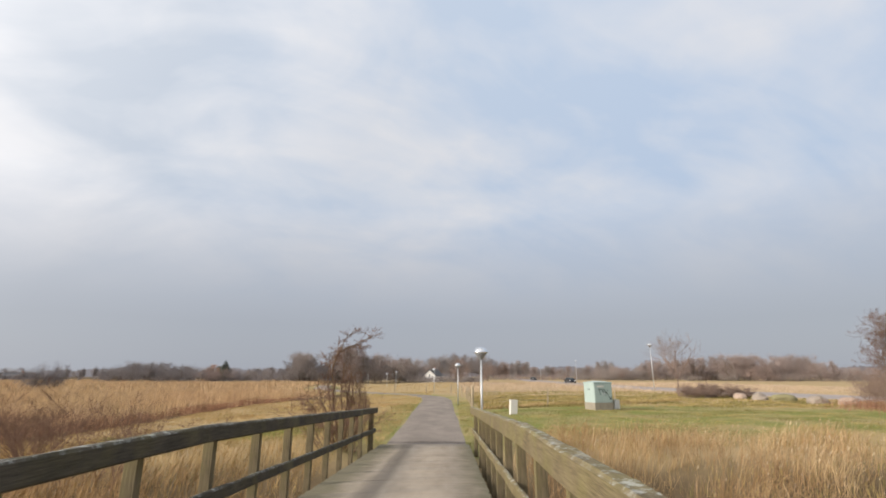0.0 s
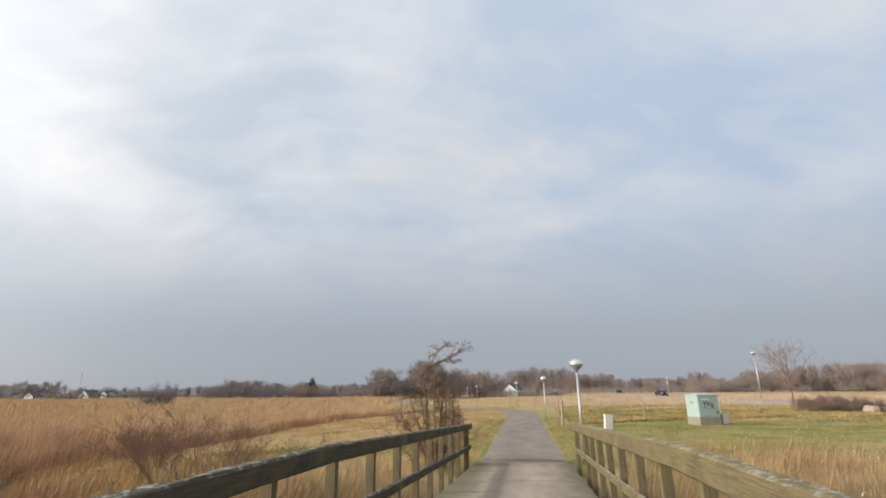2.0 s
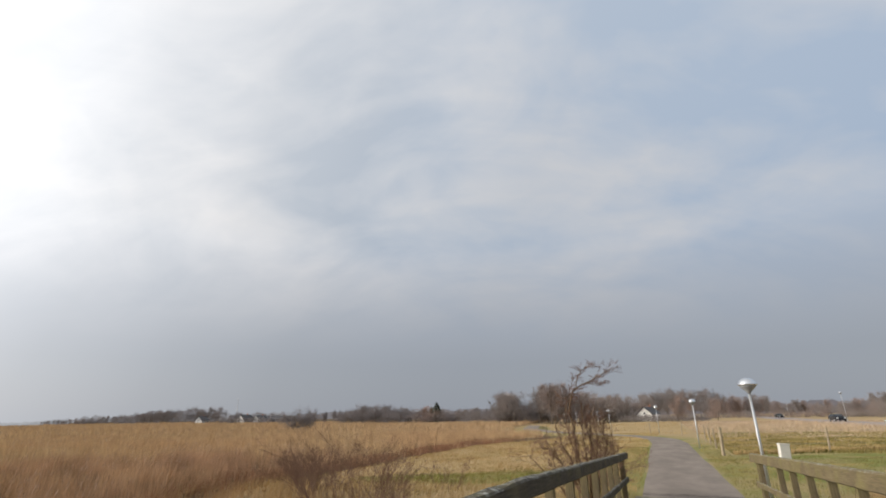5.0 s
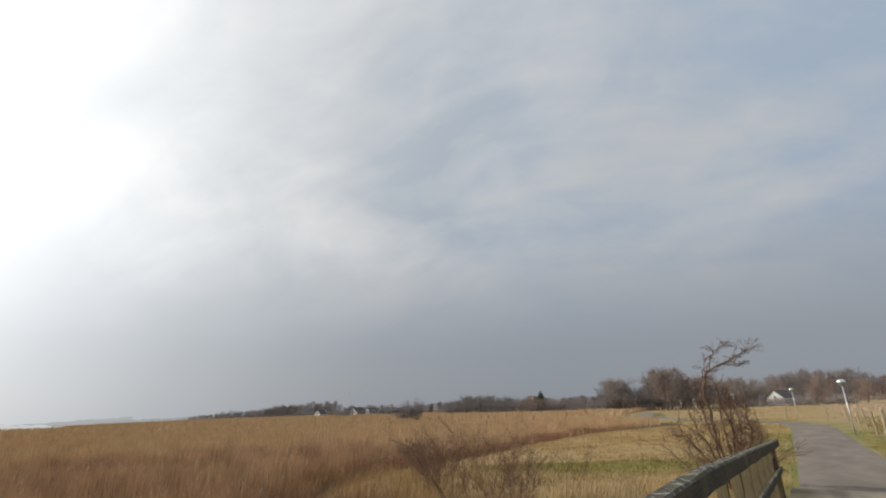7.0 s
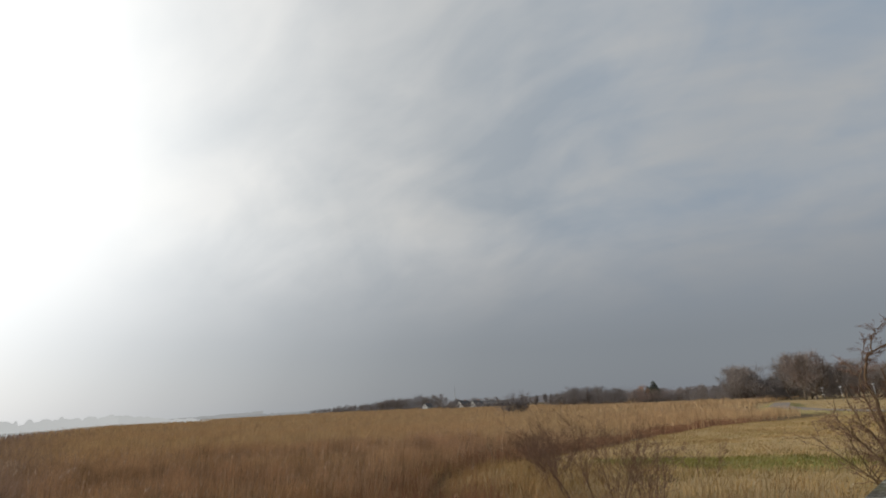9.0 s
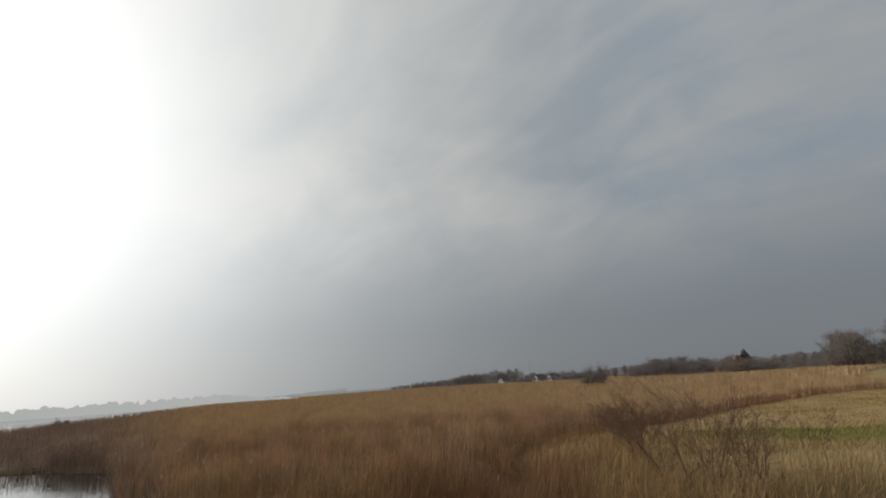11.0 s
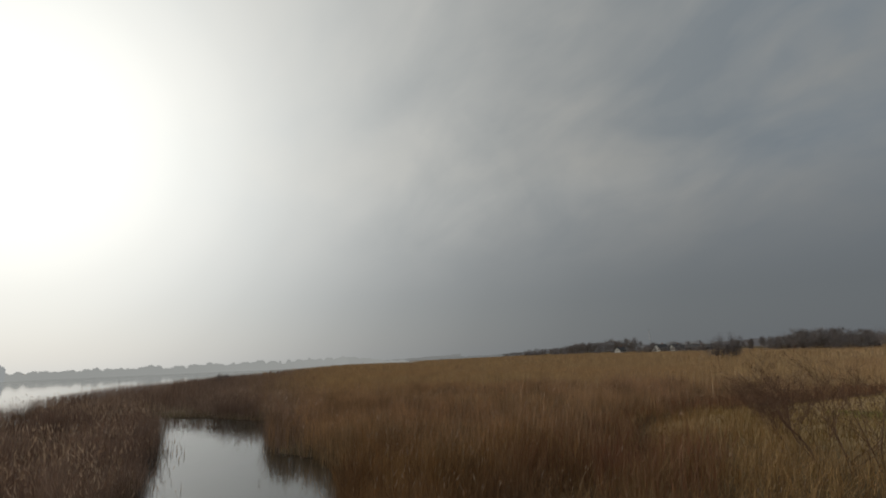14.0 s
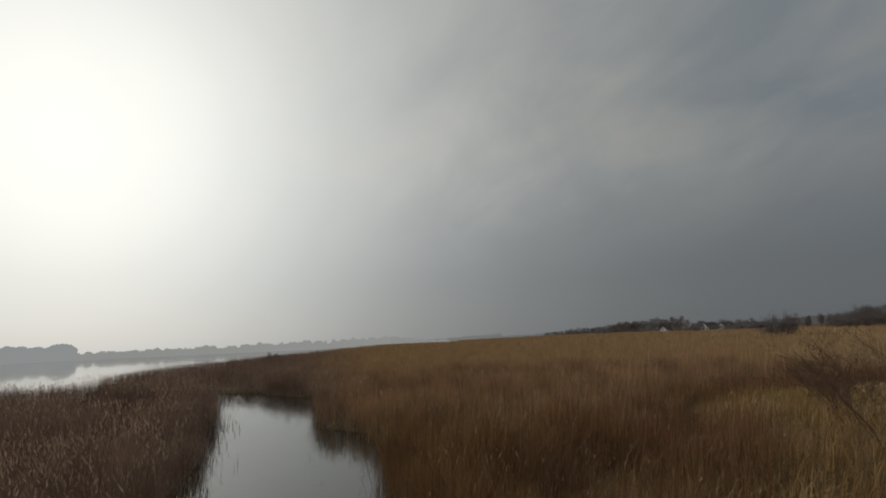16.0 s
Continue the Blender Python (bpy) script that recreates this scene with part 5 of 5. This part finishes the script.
blades("green_grass", p, 0.19 + 0.05 * wobble(p[:, 0], p[:, 1], 0.6, 2), 0.03, 0.5, [MAT["lawn"]], "thin green grass in the field beyond the fence", "grass", seed=39)
# rough pale grass beyond the lawn
p = rect(2.6, 70, 30, 140, 7)
x, y = p[:, 0], p[:, 1]
rd, _ = line_distance(x, y, ROAD)
pd, _ = line_distance(x, y, BIKE_PATH)
keep = (rd > 5.2) & (pd > 2.4) & (y + 0.35 * x > 36)
p, verge_high = p[keep], (smooth_step(10.5, 7.5, rd) * smooth_step(41, 47, y) * (x < 36))[keep]
blades("rough_grass", p, 0.17 + 0.07 * wobble(p[:, 0], p[:, 1], 0.2, 3) + 0.30 * smooth_step(52, 66, p[:, 1]) + 0.25 * verge_high, 0.03, 0.5, [MAT["field"]], "pale rough grass field", "grass", seed=34)
p = rect(-40, 2, 58, 150, 7)
x, y = p[:, 0], p[:, 1]
pd, _ = line_distance(x, y, BIKE_PATH)
p = p[(x > reed_edge(y)) & (pd > 1.8)]
blades("rough_grass", p, 0.16 + 0.06 * wobble(p[:, 0], p[:, 1], 0.2, 3), 0.03, 0.5, [MAT["meadow"]], "pale rough grass field", "grass", seed=35)

# ---- lamps ----


def path_lamp(x, y, tall, group, label, scale=1.0):
    """A steel post with a cone collar and a bright domed head."""
    t = thing("path_lamp", label, "street lamp", pose(x, y, on_ground(x, y, 0.04)), group)
    part("post", tube(0.045 * scale, 0.03 * scale, tall - 0.3 * scale, 12), MAT["steel"], t, smooth=True)
    k = scale
    part("collar", lathe([(0.035 * k, tall - 0.32 * k), (0.055 * k, tall - 0.27 * k), (0.13 * k, tall - 0.20 * k), (0.195 * k, tall - 0.135 * k), (0.225 * k, tall - 0.08 * k)]), MAT["lamp_glass"], t, "frosted grey lamp bowl", smooth=True)
    part("head", lathe([(0.235 * k, tall - 0.09 * k), (0.245 * k, tall - 0.075 * k), (0.235 * k, tall - 0.045 * k), (0.205 * k, tall + 0.015 * k), (0.155 * k, tall + 0.065 * k), (0.09 * k, tall + 0.098 * k), (0.02 * k, tall + 0.108 * k)]), MAT["lamp_shell"], t, "shiny domed metal lamp hood", smooth=True)
    return t


path_lamp(1.88, 12.0, 3.04, "path lamps", "galvanised path lamp with a shiny domed hood beside the railing")
path_lamp(1.43, 33.9, 3.06, "path lamps", "galvanised path lamp with a shiny domed hood at the path edge")
for x, y in ((-1.3, 61.0), (-9.5, 89.7), (-13.8, 109.4), (-22.1, 133.4), (-29.6, 157.5)):
    path_lamp(x, y, 3.05, "path lamps", "galvanised path lamp with a shiny domed hood, far along the path")
for x, y in ((27.95, 61.7), (36.2, 134), (47.5, 251), (52, 360), (56, 430)):
    path_lamp(x, y, 6.15, "road lamps", "tall galvanised street lamp with a round head by the road", 1.35)

# ---- fence ----
fence = thing("fence", "old grey wooden fence posts with thin wire along the path", "fence")
FENCE = [(2.3, 28.2), (2.35, 33.0), (2.4, 38.2), (2.4, 43.5), (2.1, 48.6), (0.9, 53.4), (-2.2, 57.6), (-6.6, 61.5)]
FIELD_FENCE = [(2.3, 28.2), (7.6, 30.2), (13.0, 32.4)]
post_bm = tube(0.055, 0.05, 1.35, 7)
fence_me = bpy.data.meshes.new("fence_post")
post_bm.to_mesh(fence_me)
post_bm.free()
fence_me.materials.append(MAT["oldpost"])
part("end_post", tube(0.085, 0.08, 1.6, 9), MAT["oldpost"], fence, "thicker grey end post", m=pose(2.25, 28.0, on_ground(2.25, 28.0, 0.1), 1, 2, 0))
for x, y in FENCE[1:] + FIELD_FENCE[1:]:
    part_of("fence_post", fence_me, fence, m=pose(x, y, on_ground(x, y, 0.1), random.uniform(-4, 4), random.uniform(-4, 4), random.uniform(0, 360)))
for line in (FENCE, FIELD_FENCE):
    for hgt in (0.45, 0.8, 1.12):
        pts = [(x, y, on_ground(x, y, 0.0) + hgt) for x, y in line]
        seg = np.array([(*a, *b, 0.004, 0.004, 0) for a, b in zip(pts, pts[1:])])
        part_of("wire", limbs_mesh("wire", seg, MAT["wire"]), fence)
# the low dark bank under the field fence
p = np.stack([G.uniform(2.8, 19, 2600), np.zeros(2600)], 1)
p[:, 1] = np.interp(p[:, 0], [2.3, 7.6, 13, 18.5], [28.6, 30.5, 32.7, 35.0]) + G.normal(0, 0.22, 2600)
blades("bank_grass", p, 0.34 + 0.1 * wobble(p[:, 0], p[:, 1], 0.6, 1), 0.03, 0.35, [MAT["meadow"]], "withered grass under the field fence", "grass", seed=41)

# ---- kiosk, cabinets, boulders ----
kiosk = thing("substation_kiosk", "pale green transformer kiosk with black graffiti on a concrete plinth", "utility kiosk", pose(9.9, 26.0, on_ground(9.9, 26.0, 0.02), 0, 0, 16))
kiosk.scale = (0.91, 0.91, 1.0)
part("plinth", box((1.38, 1.28, 0.46), (0, 0, 0.2), 0.02), MAT["concrete"], kiosk, "stained concrete plinth")
part("body", box((1.34, 1.24, 1.14), (0, 0, 0.98), 0.012), MAT["kiosk"], kiosk)
roof_bm = bmesh.new()
rv = [roof_bm.verts.new(v) for v in ((-0.70, -0.65, 1.55), (0.70, -0.65, 1.55), (0.70, 0.65, 1.55), (-0.70, 0.65, 1.55), (-0.70, -0.65, 1.61), (0.70, -0.65, 1.61), (0.70, 0.65, 1.61), (-0.70, 0.65, 1.61), (0, -0.45, 1.69), (0, 0.45, 1.69))]
for f in ((3, 2, 1, 0), (0, 1, 5, 4), (1, 2, 6, 5), (2, 3, 7, 6), (3, 0, 4, 7), (4, 5, 8), (6, 7, 9), (5, 6, 9, 8), (7, 4, 8, 9)):
    roof_bm.faces.new([rv[i] for i in f])
part("roof", roof_bm, MAT["kiosk"], kiosk)
for x in (-0.33, 0.33):
    leaf = part("door", box((0.62, 0.02, 1.02), (x, -0.63, 0.98), 0.006), MAT["kiosk"], kiosk)
    part("handle", box((0.03, 0.03, 0.14), (x * 0.2, -0.655, 0.95), 0.006), MAT["steel"], leaf, "small steel handle")
part("vent", box((0.5, 0.015, 0.10), (-0.2, -0.648, 1.37)), MAT["cabinet"], kiosk, "pale vent strip")
GRAFFITI = [(-0.10, 1.17, 0.22, 4), (-0.14, 1.04, 0.26, 84), (0.02, 1.04, 0.26, 86), (0.08, 1.14, 0.16, 6), (0.06, 1.04, 0.12, 4), (0.20, 1.02, 0.26, 80), (0.29, 1.08, 0.16, -42), (0.30, 0.96, 0.18, 40), (0.44, 0.74, 0.14, 60), (0.51, 0.74, 0.14, -50), (0.47, 0.67, 0.1, 0)]
for x, z, L, a in GRAFFITI:
    part("graffiti_stroke", box((L * 1.4, 0.004, 0.035), turn=Matrix.Rotation(radians(a), 4, "Y"), at=(1.25 * x - 0.08, -0.645, 1.15 * z - 0.15)), MAT["ink"], kiosk)
for y, z, a in ((-0.1, 1.2, 70), (0.0, 1.18, -60), (0.1, 1.2, 80)):
    part("graffiti_stroke", box((0.004, 0.14, 0.03), turn=Matrix.Rotation(radians(a), 4, "X"), at=(-0.674, y, z)), MAT["ink"], kiosk)

cab = thing("service_cabinet", "small white weathered service cabinet leaning in the grass", "cabinet", pose(4.45, 24.3, on_ground(4.45, 24.3, 0.03), 0, 3.5, 12))
part("body", box((0.42, 0.26, 0.78), (0, 0, 0.39), 0.012), MAT["cabinet"], cab)
part("cap", box((0.46, 0.30, 0.05), (0, 0, 0.80), 0.012), MAT["cabinet"], cab)
part("door", box((0.36, 0.012, 0.6), (0, -0.137, 0.42), 0.004), MAT["cabinet"], cab)
slab = thing("leaning_slab", "pale grey slab leaning beside the kiosk", "slab", pose(11.05, 26.2, on_ground(11.05, 26.2, 0.02), -8, 10, 20))
part("face", box((0.36, 0.10, 0.60), (0, 0, 0.30), 0.01), MAT["cabinet"], slab)
part("back", box((0.40, 0.12, 0.56), (-0.04, 0.115, 0.28), 0.01), MAT["concrete"], slab)


def boulder(x, y, sx, sy, sz, seed, mat, label, turn):
    r = random.Random(seed)
    bm = bmesh.new()
    bmesh.ops.create_icosphere(bm, subdivisions=3, radius=1.0)
    off = Vector((r.uniform(0, 50), r.uniform(0, 50), r.uniform(0, 50)))
    for v in bm.verts:
        k = 1 + 0.32 * noise.noise(v.co * 1.1 + off) + 0.12 * noise.noise(v.co * 3.1 + off)
        v.co = Vector((v.co.x * sx * k, v.co.y * sy * k, max(-0.3, v.co.z) * sz * k))
    me = bpy.data.meshes.new("boulder")
    bm.to_mesh(me)
    bm.free()
    me.materials.append(MAT[mat])
    ob = new("boulder", me)
    ob.matrix_world = pose(x, y, on_ground(x, y, 0.0) + 0.2 * sz, 0, 0, turn)
    return tagged(ob, label, "boulder", "boulders along the road")


BOULDERS = [(27.1, 41.0, 0.46, 0.5, "stone_pink", "pinkish-grey boulder at the road edge", 10), (27.5, 38.6, 0.6, 0.52, "stone", "pale grey boulder at the road edge", 60),
            (28.6, 37.2, 1.05, 0.48, "stone_moss", "long mossy boulder at the road edge", -8), (29.0, 34.0, 0.72, 0.5, "stone", "broad pale boulder at the road edge", 20),
            (29.3, 31.3, 0.65, 0.5, "stone_pink", "pinkish boulder half hidden by brambles", 40), (26.2, 44.2, 0.5, 0.5, "stone", "small pale boulder behind the hedge", 80)]
for k, (x, y, s, h, mat, label, turn) in enumerate(BOULDERS):
    boulder(x, y, s, 0.62, h, 60 + k, mat, label, turn)

# ---- cars on the road ----


def car(x, y, turn, label):
    t = thing("car", label, "car", pose(x, y, -0.28, 0, 0, turn), "cars on the road")
    bm = bmesh.new()
    side = [(-2.1, 0.35), (-2.15, 0.75), (-1.9, 0.95), (-1.1, 1.0), (-0.55, 1.42), (0.9, 1.45), (1.75, 1.0), (2.1, 0.92), (2.15, 0.4), (1.6, 0.28), (-1.6, 0.28)]
    L = [[bm.verts.new((s * (0.88 if z < 1.1 else 0.66), a, z)) for a, z in side] for s in (-1, 1)]
    for i in range(len(side)):
        j = (i + 1) % len(side)
        bm.faces.new((L[0][i], L[0][j], L[1][j], L[1][i]))
    bm.faces.new(L[0][::-1])
    bm.faces.new(L[1])
    bmesh.ops.recalc_face_normals(bm, faces=bm.faces)
    part("body", bm, MAT["car_dark"], t)
    part("windscreen", box((1.25, 0.03, 0.5), turn=Matrix.Rotation(radians(-52), 4, "X"), at=(0, -0.84, 1.23)), MAT["car_glass"], t)
    for s in (-1, 1):
        part("headlight", box((0.34, 0.06, 0.16), (s * 0.62, -2.13, 0.72), 0.02), MAT["car_light"], t, "clear headlight")
        part("side_window", box((0.02, 1.5, 0.34), (s * 0.775, 0.2, 1.2)), MAT["car_glass"], t)
        for a in (-1.35, 1.35):
            bm = tube(0.32, 0.32, 0.2, 16)
            bmesh.ops.rotate(bm, cent=(0, 0, 0), matrix=Matrix.Rotation(radians(90), 3, "Y"), verts=bm.verts)
            bmesh.ops.translate(bm, vec=(s * 0.82 - 0.1, a, 0.32), verts=bm.verts)
            wheel = part("wheel", bm, MAT["rubber"], t)
            hub = tube(0.19, 0.17, 0.03, 12)
            bmesh.ops.rotate(hub, cent=(0, 0, 0), matrix=Matrix.Rotation(radians(90 * s), 3, "Y"), verts=hub.verts)
            bmesh.ops.translate(hub, vec=(s * 0.925, a, 0.32), verts=hub.verts)
            part("rim", hub, MAT["steel"], wheel, "grey wheel rim")


car(31.4, 122, 3, "dark car driving on the road beyond the field")
car(36.0, 205, 6, "dark car farther off on the road")

# ---- houses across the marsh ----


def house(az, dist, long, deep, eaves, ridge, turn, wall_mat, label, base=-0.9):
    x, y = -0.3 - dist * math.sin(radians(az)), -4.2 + dist * math.cos(radians(az))
    t = thing("house", label, "house", pose(x, y, base, 0, 0, az + turn), "houses across the marsh")
    bm = bmesh.new()
    a, b = long / 2, deep / 2
    v = [bm.verts.new(c) for c in ((-a, -b, 0), (a, -b, 0), (a, b, 0), (-a, b, 0), (-a, -b, eaves), (a, -b, eaves), (a, b, eaves), (-a, b, eaves), (-a, 0, ridge), (a, 0, ridge))]
    for f in ((0, 1, 5, 4), (1, 2, 6, 9, 5), (2, 3, 7, 6), (3, 0, 4, 8, 7)):
        bm.faces.new([v[i] for i in f])
    part("wall", bm, wall_mat, t)
    slope = math.atan2(ridge - eaves, b)
    for s in (-1, 1):
        w = math.hypot(b, ridge - eaves) + 0.5
        part("roof", box((long + 0.8, w, 0.18), turn=Matrix.Rotation(-s * slope, 4, "X"), at=(0, s * (b / 2 + 0.15), (eaves + ridge) / 2 + 0.02)), MAT["roof"], t)
    for k in range(3):
        win = part("window", box((1.0, 0.06, 1.1), (-a + long * (k + 0.5) / 3, -b - 0.01, eaves * 0.55)), MAT["car_glass"], t)
        part("sill", box((1.2, 0.14, 0.08), (-a + long * (k + 0.5) / 3, -b - 0.05, eaves * 0.55 - 0.6)), MAT["white_wall"], win)
    part("window", box((0.06, 0.5, 0.6), (-a - 0.01, 0, eaves + 0.2)), MAT["car_glass"], t)
    part("chimney", box((0.6, 0.6, 1.1), (a * 0.4, 0, ridge + 0.4)), MAT["brick_wall"], t)


house(1.6, 185, 8, 4.8, 2.5, 4.6, 70, MAT["white_wall"], "white house with a dark pitched roof among the trees")
house(45.1, 330, 8, 5.5, 2.2, 4.7, 48, MAT["white_wall"], "white gabled house with a dark roof at the marsh edge")
house(43.6, 338, 7.5, 5.5, 2.0, 4.4, 46, MAT["white_wall"], "white gabled house with a dark roof beside another")
house(49.2, 350, 6, 4.6, 2.0, 4.2, 52, MAT["white_wall"], "white house half hidden by trees")
house(41.9, 345, 22, 8, 2.2, 3.9, 8, MAT["roof"], "long low dark house with a dark roof")
house(28.0, 240, 5, 4, 1.9, 3.2, 40, MAT["white_wall"], "small white house behind thickets")

# slender mast behind the village
mast = thing("mast", "slender lattice mast far behind the village", "mast", pose(-0.3 - 600 * math.sin(radians(46.0)), -4.2 + 600 * math.cos(radians(46.0)), -1))
seg = []
for k in range(12):
    z0, z1 = 2.0 * k, 2.0 * k + 2.0
    r0, r1 = 0.9 - 0.06 * k, 0.9 - 0.06 * (k + 1)
    for c in range(3):
        a0, a1 = c * 2.094, (c + 1) * 2.094
        seg.append((r0 * math.cos(a0), r0 * math.sin(a0), z0, r1 * math.cos(a0), r1 * math.sin(a0), z1, 0.08, 0.08, 0))
        seg.append((r0 * math.cos(a0), r0 * math.sin(a0), z0, r1 * math.cos(a1), r1 * math.sin(a1), z1, 0.05, 0.05, 0))
part_of("lattice", limbs_mesh("lattice", np.array(seg), MAT["steel"]), mast)

# ---- hazy far shore ----


# a flat glow in place of the haze that veils distant woods
def haze_glow_material(name, colour, strength):
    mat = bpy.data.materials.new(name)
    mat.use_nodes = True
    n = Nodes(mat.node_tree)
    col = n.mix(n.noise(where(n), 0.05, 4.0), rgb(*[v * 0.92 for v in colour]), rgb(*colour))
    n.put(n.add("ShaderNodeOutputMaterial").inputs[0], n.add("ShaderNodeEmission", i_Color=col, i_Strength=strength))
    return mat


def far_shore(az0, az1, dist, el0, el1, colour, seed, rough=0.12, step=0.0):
    """A strip of distant wooded shore with an uneven crown line, its haze painted as glow; heights in degrees over the
    eye's level.
    """
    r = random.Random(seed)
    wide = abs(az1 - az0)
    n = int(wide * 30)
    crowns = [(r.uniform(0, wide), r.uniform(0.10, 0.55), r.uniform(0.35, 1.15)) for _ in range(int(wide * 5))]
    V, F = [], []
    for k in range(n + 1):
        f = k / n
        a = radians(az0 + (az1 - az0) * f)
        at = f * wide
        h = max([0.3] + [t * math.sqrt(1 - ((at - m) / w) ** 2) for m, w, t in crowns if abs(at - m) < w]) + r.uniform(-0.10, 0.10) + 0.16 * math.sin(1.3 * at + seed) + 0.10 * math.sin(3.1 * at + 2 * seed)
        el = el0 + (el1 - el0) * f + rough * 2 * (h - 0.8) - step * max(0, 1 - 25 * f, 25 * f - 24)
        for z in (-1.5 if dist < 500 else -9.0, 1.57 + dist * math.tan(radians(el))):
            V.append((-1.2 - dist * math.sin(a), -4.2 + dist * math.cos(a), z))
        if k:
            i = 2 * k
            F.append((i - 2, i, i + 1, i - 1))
    tagged(new("backdrop", mesh("backdrop", V, F, haze_glow_material("haze_glow_shore", colour, 1.0))), "distant wooded shore, its grey haze painted as a flat glow", "far shore", kind="structure")


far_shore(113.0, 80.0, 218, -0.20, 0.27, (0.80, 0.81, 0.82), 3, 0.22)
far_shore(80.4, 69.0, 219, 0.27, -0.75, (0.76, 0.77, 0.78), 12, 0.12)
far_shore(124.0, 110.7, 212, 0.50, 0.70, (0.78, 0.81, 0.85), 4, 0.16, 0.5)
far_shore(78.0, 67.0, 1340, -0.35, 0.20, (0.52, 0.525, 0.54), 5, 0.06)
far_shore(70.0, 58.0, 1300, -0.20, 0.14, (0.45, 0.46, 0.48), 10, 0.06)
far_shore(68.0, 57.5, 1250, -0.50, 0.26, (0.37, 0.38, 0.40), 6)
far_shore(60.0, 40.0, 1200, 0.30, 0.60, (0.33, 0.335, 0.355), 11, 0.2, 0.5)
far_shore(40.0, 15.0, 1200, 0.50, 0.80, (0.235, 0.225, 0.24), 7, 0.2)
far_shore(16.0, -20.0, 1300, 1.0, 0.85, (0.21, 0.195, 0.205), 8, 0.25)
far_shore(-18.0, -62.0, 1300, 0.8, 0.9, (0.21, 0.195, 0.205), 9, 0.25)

# ---- deck planks ----
plank_me = []
for k in range(3):
    bm = box((2.86, 0.1495, 0.05), (0, 0, 0), 0.002)
    for v in bm.verts:
        v.co.z += 0.0025 * math.sin(v.co.x * 5 + 2 * k)
    me = bpy.data.meshes.new("plank")
    bm.to_mesh(me)
    bm.free()
    me.materials.append(MAT["plank"])
    plank_me.append(me)
rng = random.Random(4)
y = 11.78
k = 0
while y > -22:
    part_of("plank", plank_me[k % 3], bridge, m=pose(rng.uniform(-0.012, 0.012), y, deck_z(y) - 0.027 + rng.uniform(-0.003, 0.003), deck_tilt(y), 0, rng.uniform(-0.15, 0.15)))
    y -= 0.152
    k += 1
